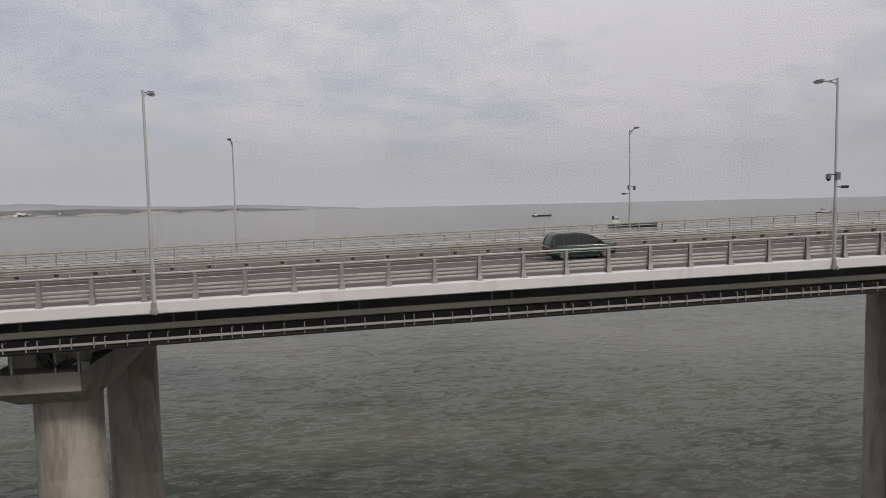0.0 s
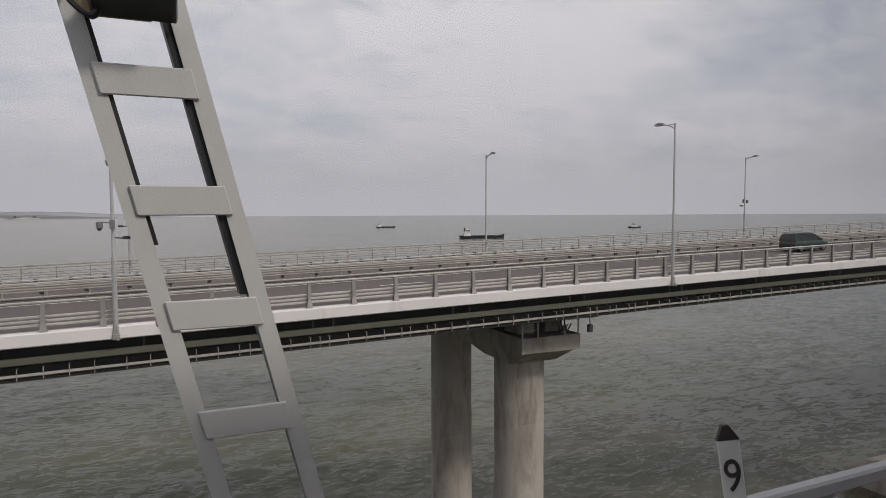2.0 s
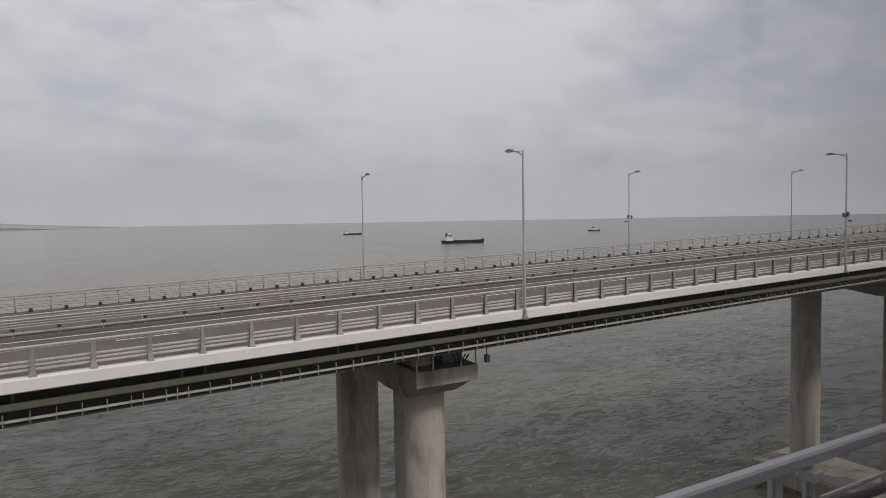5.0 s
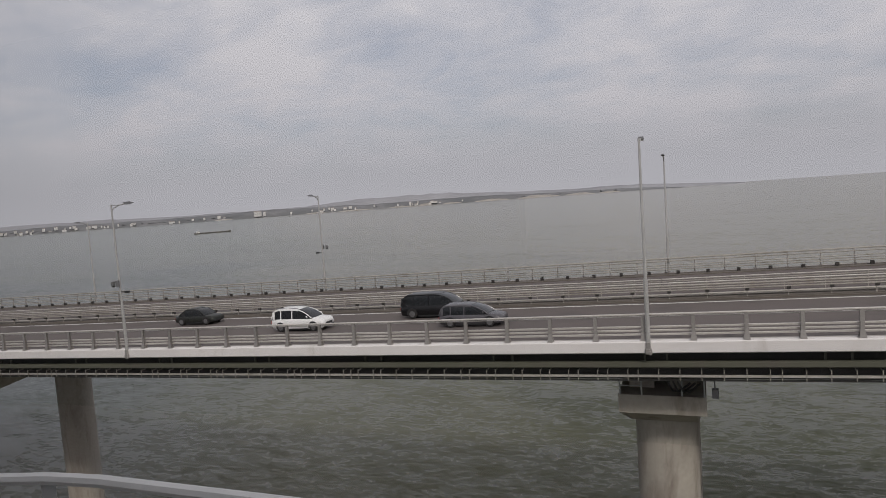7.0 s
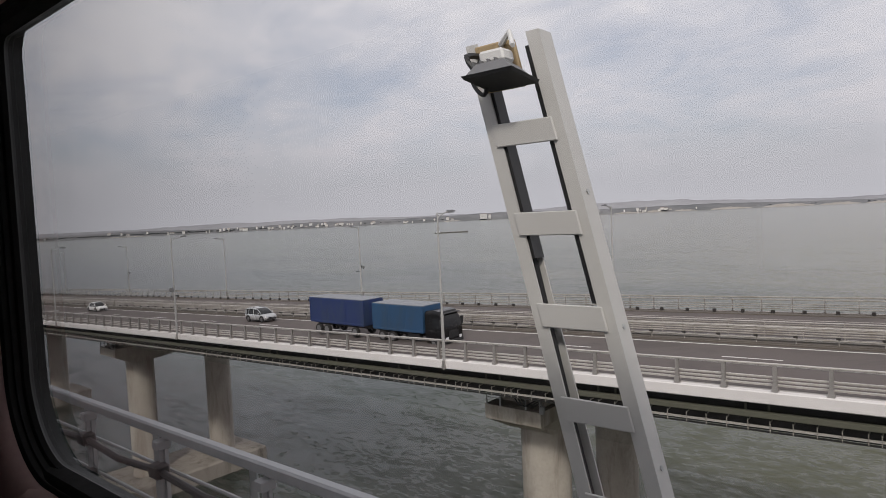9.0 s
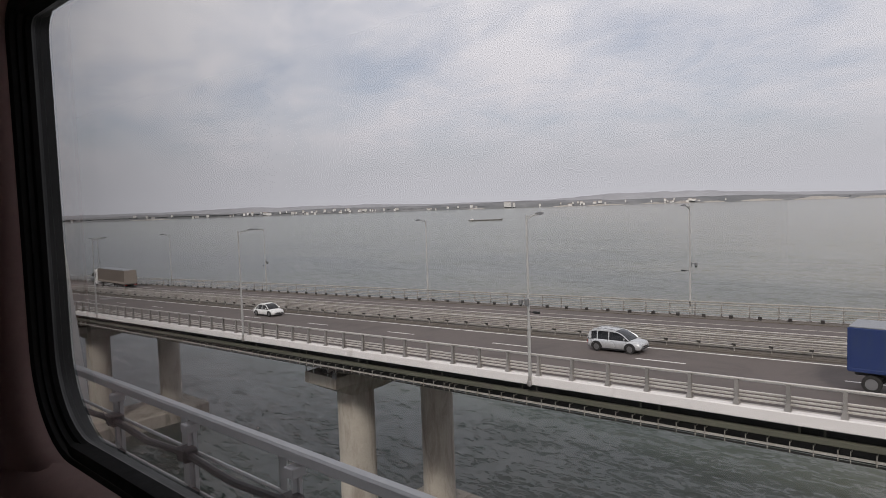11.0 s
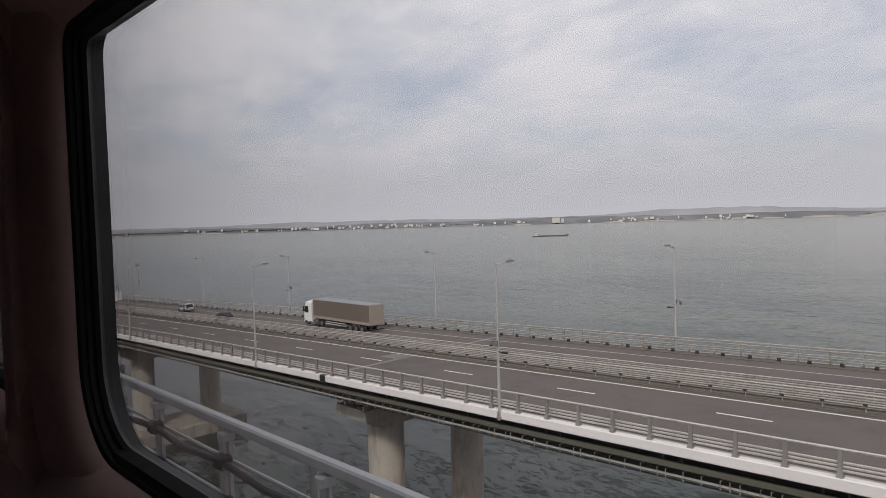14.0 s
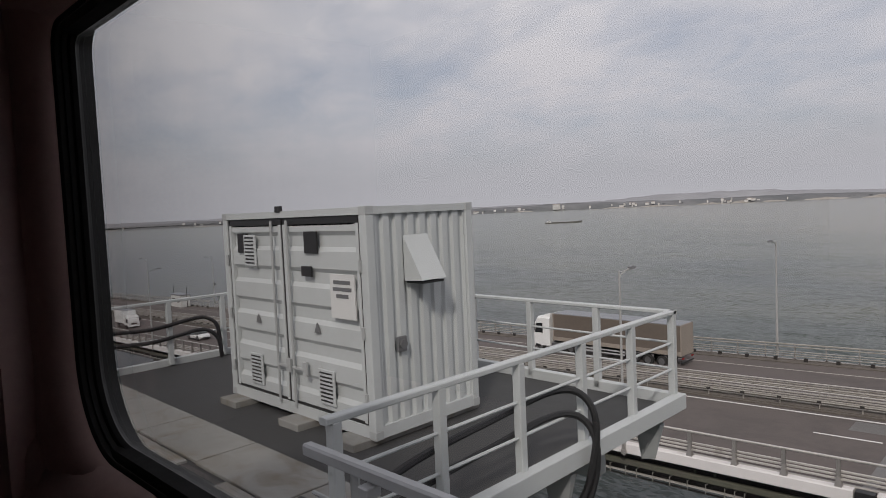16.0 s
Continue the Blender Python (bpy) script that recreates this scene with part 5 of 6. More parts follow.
def rounded(pts, n=6):
    """A smooth line through points."""
    pts = [Vector(p) for p in pts]
    out = []
    for i in range(len(pts) - 1):
        a, b, c, d = pts[max(i - 1, 0)], pts[i], pts[i + 1], pts[min(i + 2, len(pts) - 1)]
        for k in range(n):
            u = k / n
            out.append(0.5 * (2 * b + (c - a) * u + (2 * a - 5 * b + 4 * c - d) * u * u + (3 * b - a - 3 * c + d) * u ** 3))
    return out + [pts[-1]]


def floodlight(t):
    part("bracket_plate", Mesh().box(-0.15, 0.08, -0.078, -0.054, 0.7, 0.93, 0.008), "tan_plate", t, "tan rusty bracket plate")
    f = part("floodlight", Mesh().hull([(-0.06, -0.35, 0.69), (0.21, -0.35, 0.69), (-0.06, -0.1, 0.66), (0.21, -0.1, 0.66), (-0.01, -0.3, 0.74), (0.16, -0.3, 0.74), (-0.01, -0.14, 0.72), (0.16, -0.14, 0.72)]), "lamp_body", t, "floodlight tilted down")
    f.location, f.scale = (-0.06, -0.02, 0.06), (0.9, 0.74, 1.0)
    part("lamp_glass", Mesh().hull([(-0.08, -0.37, 0.688), (0.23, -0.37, 0.688), (-0.08, -0.08, 0.654), (0.23, -0.08, 0.654), (-0.07, -0.36, 0.672), (0.22, -0.36, 0.672), (-0.07, -0.09, 0.638), (0.22, -0.09, 0.638)]), "black", f, "dark lamp face")
    part("yoke", Mesh().tube(rounded([(-0.1, -0.08, 0.82), (-0.1, -0.22, 0.8), (-0.07, -0.22, 0.72)], 4), 0.016, 6), "black", f)
    part("ballast", Mesh().box(0.0, 0.15, -0.27, -0.15, 0.74, 0.8, 0.012), "ship_white", f)
    for k in range(4):
        part("cooling_fin", Mesh().box(-0.03 + 0.045 * k, -0.022 + 0.045 * k, -0.3, -0.14, 0.72, 0.755), "lamp_body", f)
    part("rear_strut", Mesh().tube([(0.05, -0.08, 0.85), (0.16, -0.16, 0.88), (0.2, -0.24, 0.8)], 0.014, 6), "ship_white", f)
    part("cable_loop", Mesh().tube(rounded([(-0.08, -0.1, 0.8), (-0.15, -0.13, 0.7), (-0.08, -0.16, 0.62), (-0.02, -0.16, 0.7)]), 0.012, 6), "black", f)


def ladder_mast(top):
    """A two-legged ladder mast; its origin is at eye height."""
    t = thing("light_mast", "white ladder-like steel light mast on the railway bridge", "light mast", (0, 0, 0), "light masts along the railway")
    for x in (-0.175, 0.175):
        k = 1 if x > 0 else -1
        prof = [(0.035, -0.055), (0.035, 0.055), (-0.035, 0.055), (-0.035, 0.045), (0.022, 0.045), (0.022, -0.045), (-0.035, -0.045), (-0.035, -0.055)]
        u = part("upright", Mesh().rings([[(x + k * a, b, z) for a, b in prof] for z in (-3.1, top)]), "mast_white", t, "white channel with its open side turned inwards", 0)
        part("cable", Mesh().tube(rounded([(x - k * 0.004, 0.008, top - 0.1), (x, -0.01, 0.3), (x - k * 0.006, 0.012, -0.1), (x, 0.0, -1.0), (x - k * 0.004, 0.01, -3.0)]), 0.02, 6), "black", u, "black cable inside the channel")
        for z in (0.2, -0.4, -1.0, -1.6):
            part("bolt", Mesh().tube([(x + k * 0.03, 0, z), (x + k * 0.042, 0, z)], 0.012, 6), "post_steel", u)
    rung = Mesh().box(-0.165, 0.165, -0.069, -0.056, -0.055, 0.055, 0.004).data("rung", "mast_white", 0)
    for i in range(9):
        part("rung", rung, "mast_white", t).location = (0, 0, 0.49 - 0.427 * i)
    part("type_plate", Mesh().box(-0.06, 0.08, -0.073, -0.069, -1.245, -1.19), "ship_white", t, "small pale type plate")
    part("cable_strip", Mesh().box(0.11, 0.15, -0.04, 0.04, -0.3, top - 0.06), "black", t, "black cable strip at the head of the channel")
    part("cable_strip", Mesh().box(-0.15, -0.125, -0.04, 0.04, -0.1, top - 0.06), "black", t, "black cable strip at the head of the channel")
    return t


def lean(k):
    """A shear that leans a mast back along the line, to fit its skew in the camera's view."""
    return Matrix(((1, 0, -k, 0), (0, 1, 0, 0), (0, 0, 1, 0), (0, 0, 0, 1)))


def rake(t, k):
    """Lean a mast and its fittings to fit the camera's view."""
    done = set()
    for ob in t.children_recursive:
        ob.location = lean(k) @ ob.location
        if ob.data.name not in done:
            done.add(ob.data.name)
            ob.data.transform(lean(k))


def build_masts():
    steep, slack = [], []
    for kind, k in ((slack, 0.25), (steep, 0.15)):
        t = ladder_mast(0.95)
        floodlight(t)
        rake(t, k)
        kind.append(t)
    shift = {3: -0.17, 5: 0.13, 6: 0.05, 10: 0.06, 12: 0.64, 13: 0.64, 14: 0.05, 15: 0.07, 22: 0.23}
    for k, x in enumerate(MASTS):
        if k - 3 == 17:
            continue
        at = Matrix.Translation((x + shift.get(k, 0), 2.66, eye_z(x) - (0.12 if k == 14 else 0.03)))
        kind = steep if k in (6, 13, 15, 22) else slack
        if len(kind) == 1:
            o = kind[0]
            o.matrix_basis = at
            kind.append(o)
        else:
            o = copy_thing(kind[0], at)
        if k - 3 == 1:
            loop = Mesh()
            for j in range(3):
                loop.tube([(0.02 + (0.13 + 0.02 * j) * math.cos(q), -0.09 - 0.02 * j, 0.42 + (0.12 + 0.02 * j) * math.sin(q)) for q in (2 * math.pi * i / 14 for i in range(15))], 0.016, 6)
            part("cable_coil", loop.moved(lean(0.25)), "black", o, "coil of spare black cable")
            part("junction_box", Mesh().box(-0.16, 0.0, -0.14, -0.06, 0.46, 0.6, 0.01).moved(lean(0.25)), "white_paint", o)
            part("junction_box", Mesh().box(0.03, 0.16, -0.14, -0.06, 0.47, 0.6, 0.01).moved(lean(0.25)), "white_paint", o)
    x = MASTS[20]
    t = ladder_mast(1.05)
    t["label"] = "white ladder mast with dome camera, horn loudspeaker and floodlight"
    t.matrix_basis = Matrix.Translation((x + 0.02, 2.66, eye_z(x) + 0.19))
    arm = part("camera_arm", Mesh().tube([(0.1, -0.08, 1.0), (0.02, -0.14, 1.08), (-0.12, -0.28, 1.12), (-0.2, -0.36, 1.06)], 0.035, 8).box(-0.03, 0.1, -0.16, -0.06, 0.82, 1.1, 0.02), "ship_white", t, "white camera arm")
    dome = Mesh()
    dome.rings([[(-0.22 + r * math.cos(q), -0.38 + r * math.sin(q), z) for q in (2 * math.pi * k / 18 for k in range(18))] for r, z in ((0.02, 1.06), (0.08, 1.05), (0.125, 1.0), (0.145, 0.93), (0.15, 0.88))])
    d = part("dome_camera", dome, "ship_white", t, "white camera housing")
    part("lens_dome", Mesh().rings([[(-0.22 + r * math.cos(q), -0.38 + r * math.sin(q), z) for q in (2 * math.pi * k / 18 for k in range(18))] for r, z in ((0.135, 0.88), (0.135, 0.8), (0.12, 0.73), (0.08, 0.68), (0.02, 0.66))]), "black", d, "black camera dome")
    part("side_sensor", Mesh().tube([(-0.12, -0.32, 0.8), (0.05, -0.12, 0.82)], 0.035, 8).box(-0.02, 0.1, -0.16, -0.05, 0.75, 0.88, 0.02), "post_steel", t)
    horn = Mesh()
    axis = (Vector((0.95, -0.4, -0.1))).normalized()
    o = Vector((0.4, -0.04, 1.11))
    side = axis.cross(Vector((0, 0, 1))).normalized()
    up = side.cross(axis)
    rows = [[o + axis * s + (side * math.cos(q) + up * math.sin(q)) * r for q in (2 * math.pi * k / 20 for k in range(20))] for s, r in ((0.0, 0.06), (0.1, 0.065), (0.12, 0.05), (0.2, 0.07), (0.28, 0.11), (0.34, 0.165), (0.35, 0.165), (0.335, 0.15), (0.27, 0.09), (0.16, 0.03))]
    h = part("horn_loudspeaker", horn.rings(rows), "lamp_body", t, "grey horn loudspeaker")
    part("horn_core", Mesh().tube([o + axis * 0.14, o + axis * 0.3], 0.03, 8, 0.022), "post_steel", h)
    part("horn_bracket", Mesh().tube([(0.2, -0.03, 1.0), o + axis * 0.08], 0.025, 6), "post_steel", h)
    part("speaker_cable", Mesh().tube(rounded([(0.38, -0.05, 1.04), (0.38, -0.07, 0.86), (0.32, -0.06, 0.82), (0.24, -0.04, 0.98)], 5), 0.014, 6), "black", h)
    fl = part("floodlight", Mesh().hull([(-0.18, -0.29, 0.46), (0.04, -0.29, 0.46), (-0.18, -0.11, 0.43), (0.04, -0.11, 0.43), (-0.15, -0.26, 0.5), (0.01, -0.26, 0.5), (-0.15, -0.14, 0.48), (0.01, -0.14, 0.48)]), "white_paint", t, "small white floodlight")
    part("lamp_glass", Mesh().hull([(-0.18, -0.29, 0.458), (0.04, -0.29, 0.458), (-0.18, -0.11, 0.428), (0.04, -0.11, 0.428), (-0.17, -0.28, 0.44), (0.03, -0.28, 0.44), (-0.17, -0.12, 0.41), (0.03, -0.12, 0.41)]), "black", fl)
    part("ballast", Mesh().box(-0.1, 0.0, -0.24, -0.15, 0.49, 0.57, 0.012), "ship_white", fl)
    part("yoke", Mesh().tube([(0.0, -0.2, 0.52), (0.05, -0.13, 0.58), (0.06, -0.08, 0.56)], 0.02, 6), "post_steel", fl)
    part("mount", Mesh().box(0.0, 0.17, -0.1, -0.05, 0.5, 0.64, 0.01), "tan_plate", t)
    s = part("sensor_box", Mesh().box(-0.1, 0.13, -0.2, -0.06, 0.05, 0.22, 0.015), "ship_white", t, "white sensor box")
    part("sensor_dome", Mesh().rings([[(0.02 + r * math.cos(q), -0.13 + r * math.sin(q), z) for q in (2 * math.pi * k / 14 for k in range(14))] for r, z in ((0.09, 0.05), (0.085, -0.01), (0.05, -0.07), (0.01, -0.08))]), "black", s)
    rake(t, 0.13)


def build_marker():
    x = -39.95
    t = thing("distance_marker", "black and white trackside marker post with a number", "marker post", (x - 0.14, 2.66, eye_z(x)))
    t.rotation_euler = (0, radians(-8), radians(-30))
    t.scale = (0.78, 1, 1)
    part("post", Mesh().box(-0.055, 0.055, 0.0, 0.03, -2.7, -1.62), "black", t)
    p = part("plate", Mesh().box(-0.075, 0.075, -0.03, -0.008, -1.66, -1.28, 0.004), "ship_white", t, "white number plate")
    part("cap", Mesh().hull([(-0.08, -0.034, -1.285), (0.08, -0.034, -1.285), (-0.08, 0.0, -1.285), (0.08, 0.0, -1.285), (-0.03, -0.034, -1.2), (0.01, -0.034, -1.2), (-0.03, 0.0, -1.2), (0.01, 0.0, -1.2)]), "black", t)
    part("lower_band", Mesh().box(-0.076, 0.076, -0.032, -0.006, -2.1, -1.662, 0.004), "black", t)
    font = bpy.data.curves.new("number", "FONT")
    font.body, font.size, font.align_x, font.extrude = "9", 0.26, "CENTER", 0.002
    tmp = new("tmp_number", font)
    me = bpy.data.meshes.new_from_object(tmp)
    bpy.data.objects.remove(tmp)
    me.materials.append(M["black"])
    n = part("number", me, "black", p)
    n.rotation_euler = (radians(90), 0, 0)
    n.location = (0, -0.033, -1.57)


def build_platform():
    z = eye_z(-362) - 2.9
    t = thing("equipment_platform", "grey steel equipment platform beside the track with slab floor", "platform", (0, 0, 0))
    part("floor", Mesh().box(-367.17, -358.06, 2.45, 8.81, z - 0.14, z - 0.03, 0.02), "deck_dark", t, "dark platform floor")
    for i in range(5):
        x = -366.9 + i * 1.82
        part("floor_slab", Mesh().box(x, x + 1.79, 3.3 - 0.02 * (i % 2), 4.1, z - 0.035, z + 0.012, 0.008), "slab", t, "pale worn slab")
    for i in range(3):
        x = -366.6 + i * 3.0
        part("floor_slab", Mesh().box(x, x + 2.0, 2.5, 3.25, z - 0.035, z + 0.006, 0.008), "slab", t, "pale worn slab")
    part("edge_beam", Mesh().box(-358.05, -357.9, 2.5, 8.95, z - 0.1, z + 0.12, 0.01), "white_paint", t, "white toe board and edge beam")
    part("edge_beam", Mesh().box(-367.2, -358.05, 8.82, 8.95, z - 0.1, z + 0.12, 0.01), "white_paint", t)
    part("edge_beam", Mesh().box(-367.3, -367.18, 2.6, 8.82, z - 0.2, z + 0.1, 0.01), "white_paint", t)
    for y in (4.0, 6.2, 8.4):
        part("bracket", Mesh().hull([(-358.4, y - 0.06, z - 0.2), (-358.0, y - 0.06, z - 0.2), (-358.4, y + 0.06, z - 0.2), (-358.0, y + 0.06, z - 0.2), (-358.3, y - 0.06, z - 0.75), (-358.15, y + 0.06, z - 0.75)]), "post_steel", t)
    part("support_girder", Mesh().box(-366.5, -358.6, 2.6, 2.9, z - 1.2, z - 0.22, 0.03).box(-366.5, -358.6, 7.6, 7.9, z - 0.9, z - 0.22, 0.03), "post_steel", t)
    r = thing("platform_railing", "white square-post railing round the equipment platform", "railing", (0, 0, 0))
    zt = z + 1.3
    part("top_rail", Mesh().bar([(-358.05, 2.85, zt), (-358.05, 8.9, zt)], 0.1, 0.06), "white_paint", r)
    part("top_rail", Mesh().bar([(-358.0, 8.87, zt), (-367.2, 8.87, zt)], 0.1, 0.06), "white_paint", r)
    for dz in (0.86, 0.48):
        part("middle_rail", Mesh().tube([(-358.05, 2.9, z + dz), (-358.05, 8.87, z + dz), (-367.2, 8.87, z + dz)][:2], 0.018, 6), "white_paint", r)
        part("middle_rail", Mesh().tube([(-358.05, 8.87, z + dz), (-367.2, 8.87, z + dz)], 0.018, 6), "white_paint", r)
    spot = [(-358.05, 2.95 + 1.18 * i) for i in range(6)] + [(-359.3 - 1.3 * i, 8.87) for i in range(6)]
    post = Mesh().box(-0.05, 0.05, -0.05, 0.05, 0.0, 1.28, 0.01).data("post", "white_paint", 0)
    part("top_rail", Mesh().bar([(-367.12, 3.0, zt), (-367.12, 8.85, zt)], 0.1, 0.06), "white_paint", r)
    part("middle_rail", Mesh().tube([(-367.12, 3.0, z + 0.55), (-367.12, 8.85, z + 0.55)], 0.018, 6), "white_paint", r)
    spot += [(-367.12, 3.05 + 1.16 * i) for i in range(5)]
    for x, y in spot:
        part("post", post, "white_paint", r).location = (x, y, z + 0.0)
    c = thing("platform_cables", "two thick black cables looped along the platform railing", "cables", (0, 0, 0))
    for k, dz in ((0, 0.76), (1, 0.48)):
        pts = [(-358.13, 3.0, z + dz - 0.3), (-358.16, 3.9, z + dz - 0.12), (-358.14, 5.0, z + dz - 0.02), (-358.12, 5.9, z + dz + 0.04), (-357.96, 6.25, z + dz), (-357.8, 6.35, z + dz - 0.25), (-357.78, 6.3, z + dz - 0.7), (-357.9, 6.1, z - 0.5 - 0.1 * k), (-358.3, 5.6, z - 0.6 - 0.1 * k)]
        part("cable", Mesh().tube(rounded(pts), 0.042, 8), "black", c)
    for k, dz in ((0, 0.84), (1, 0.58)):
        pts = [(-367.04, 3.0, z + dz - 0.02), (-367.04, 4.0, z + dz), (-367.04, 5.0, z + dz - 0.05), (-367.04, 5.9, z + dz + 0.05), (-366.95, 6.15, z + dz), (-366.9, 6.3, z + dz - 0.2), (-366.9, 6.35, z + 0.0)]
        part("cable", Mesh().tube(rounded(pts), 0.04, 8), "black", c)
    j = thing("junction_box", "grey steel junction box on the walkway railing", "junction box", (-356.9, 2.35, z + 0.55))
    part("box", Mesh().box(-0.14, 0.14, -0.1, 0.08, -0.25, 0.25, 0.015), "post_steel", j)
    part("leg", Mesh().box(-0.03, 0.03, 0.0, 0.05, -0.57, -0.22), "post_steel", j)
    part("gland", Mesh().tube([(0.1, -0.02, -0.1), (0.3, -0.04, -0.18), (0.7, 0.03, -0.28)], 0.03, 8), "black", j)


def build_container():
    x0, x1, y0, y1 = -363.8, -360.1, 5.0, 6.95
    zb = eye_z(-362) - 2.9 + 0.06
    zt = zb + 2.94
    t = thing("equipment_container", "white corrugated steel equipment container with double doors", "container", (0, 0, 0))
    f = Mesh()
    for x in (x0, x1 - 0.14):
        for y in (y0, y1 - 0.14):
            f.box(x, x + 0.14, y, y + 0.14, zb, zt, 0.012)
    for z0, z1 in ((zt - 0.1, zt - 0.006), (zb + 0.004, zb + 0.16)):
        for y in (y0 + 0.006, y1 - 0.106):
            f.box(x0 + 0.13, x1 - 0.13, y, y + 0.1, z0, z1)
        for x in (x0 + 0.006, x1 - 0.106):
            f.box(x, x + 0.1, y0 + 0.13, y1 - 0.13, z0, z1)
    part("frame", f, "white_paint", t)
    for x in (x0 - 0.004, x1 - 0.136):
        for y in (y0 - 0.004, y1 - 0.136):
            for z in (zb - 0.006, zt - 0.112):
                part("corner_casting", Mesh().box(x, x + 0.14, y, y + 0.14, z, z + 0.118, 0.008), "post_steel", t, "grey corner casting")

    def wave(n, deep):
        pts = []
        for i in range(n):
            for u, d in ((0.0, 0), (0.3, 0), (0.42, deep), (0.72, deep), (0.84, 0)):
                pts.append(((i + u) / n, d))
        return pts + [(1.0, 0)]
    for x, s in ((x1 - 0.03, 1), (x0 + 0.03, -1)):
        w = wave(8, 0.045)
        part("side_panel", Mesh().rings([[(x - s * d, y0 + 0.13 + (y1 - y0 - 0.26) * u, z) for u, d in w] for z in (zb + 0.13, zt - 0.09)], closed=False), "white_paint", t, "corrugated end panel", 0)
    part("back_panel", Mesh().rings([[(x0 + 0.13 + (x1 - x0 - 0.26) * u, y1 - 0.03 - d, z) for u, d in wave(13, 0.045)] for z in (zb + 0.13, zt - 0.09)], closed=False), "white_paint", t, "", 0)
    part("roof_panel", Mesh().box(x0 + 0.05, x1 - 0.05, y0 + 0.05, y1 - 0.05, zt - 0.06, zt - 0.02), "white_paint", t)
    part("header_slot", Mesh().box(x0 + 0.2, x1 - 0.2, y0 + 0.03, y0 + 0.08, zt - 0.2, zt - 0.11), "black", t)
    mid = x0 + (x1 - x0) * 0.47
    for a, b in ((x0 + 0.18, mid - 0.03), (mid + 0.03, x1 - 0.18)):
        door = Mesh()
        zs = [zb + 0.2 + (zt - 0.22 - zb - 0.2) * u for u, d in wave(5, 1)]
        ds = [d for u, d in wave(5, 1)]
        door.rings([[(x, y0 + 0.04 + 0.05 * d, z) for z, d in zip(zs, ds)] for x in (a, b)], closed=False)
        door.box(a, a + 0.06, y0 + 0.015, y0 + 0.09, zb + 0.18, zt - 0.2, 0.008).box(b - 0.06, b, y0 + 0.015, y0 + 0.09, zb + 0.18, zt - 0.2, 0.008)
        d = part("door", door, "white_paint", t, "white ribbed steel door", 0)
        edge = b - 0.2 if a < mid - 0.5 else a + 0.16
        part("lock_rod", Mesh().tube([(edge, y0 - 0.015, zb + 0.12), (edge, y0 - 0.015, zt - 0.14)], 0.02, 8), "post_steel", d)
        part("handle", Mesh().box(edge - 0.03, edge + 0.35, y0 - 0.035, y0 - 0.02, zb + 0.68, zb + 0.72, 0.004).box(edge + 0.26, edge + 0.36, y0 - 0.05, y0 - 0.01, zb + 0.62, zb + 0.82, 0.008), "post_steel", d)
        for zc, w in ((zb + 0.52, 0.36), (zt - 0.58, 0.34)):
            if zc > zb + 1.5 and a > mid - 0.5:
                continue
            vx = a + (b - a) * (0.42 if a < mid - 0.5 else 0.52)
            v = part("vent", Mesh().box(vx - w / 2, vx + w / 2, y0 + 0.0, y0 + 0.03, zc - 0.24, zc + 0.24, 0.006), "white_paint", d, "louvred vent")
            for k in range(8):
                zz = zc - 0.2 + k * 0.055
                part("slot", Mesh().box(vx - w / 2 + 0.04, vx + w / 2 - 0.04, y0 - 0.004, y0 + 0.005, zz, zz + 0.022), "black", v, "", 0)
        for hz in (0.5, 1.35, 2.2):
            hx = a - 0.05 if a < mid - 0.5 else b + 0.05
            part("hinge", Mesh().tube([(hx, y0 - 0.01, zb + hz - 0.08), (hx, y0 - 0.01, zb + hz + 0.08)], 0.025, 8), "post_steel", d)
    for gx in (mid, x0 + 0.16, x1 - 0.165):
        part("door_gap", Mesh().box(gx - 0.022, gx + 0.022, y0 + 0.03, y0 + 0.1, zb + 0.17, zt - 0.12), "black", t, "dark gap beside a door", 0)
    part("sill_slot", Mesh().box(x0 + 0.16, x1 - 0.16, y0 + 0.03, y0 + 0.08, zb + 0.155, zb + 0.2), "black", t, "", 0)
    q = x1 - 0.18
    part("label_panel", Mesh().box(x0 + 0.46, x0 + 0.75, y0 + 0.005, y0 + 0.03, zt - 0.62, zt - 0.32), "black", t, "dark square panel", 0)
    part("label_panel", Mesh().box(q - 1.2, q - 0.9, y0 + 0.005, y0 + 0.03, zt - 0.6, zt - 0.3), "black", t, "dark square panel", 0)
    part("label_panel", Mesh().box(q - 1.3, q - 1.06, y0 + 0.005, y0 + 0.03, zt - 0.92, zt - 0.78), "black", t, "dark square panel", 0)
    for wx in (x0 + 0.95, q - 1.0):
        part("warning_sign", Mesh().hull([(wx - 0.07, y0 + 0.01, zb + 1.25), (wx + 0.07, y0 + 0.01, zb + 1.25), (wx, y0 + 0.01, zb + 1.39), (wx - 0.07, y0 + 0.03, zb + 1.25), (wx + 0.07, y0 + 0.03, zb + 1.25), (wx, y0 + 0.03, zb + 1.39)]), "lamp_body", t, "small triangular sign", 0)
    n = part("notice", Mesh().box(q - 0.62, q - 0.1, y0 - 0.004, y0 + 0.02, zb + 1.5, zb + 2.08), "ship_white", t, "white notice with unreadable lines", 0)
    for k, w in ((0, 0.36), (1, 0.4), (2, 0.26)):
        part("text_bar", Mesh().box(q - 0.36 - w / 2, q - 0.36 + w / 2, y0 - 0.009, y0 - 0.003, zb + 1.95 - 0.09 * k, zb + 2.0 - 0.09 * k), "lamp_body", n, "", 0)
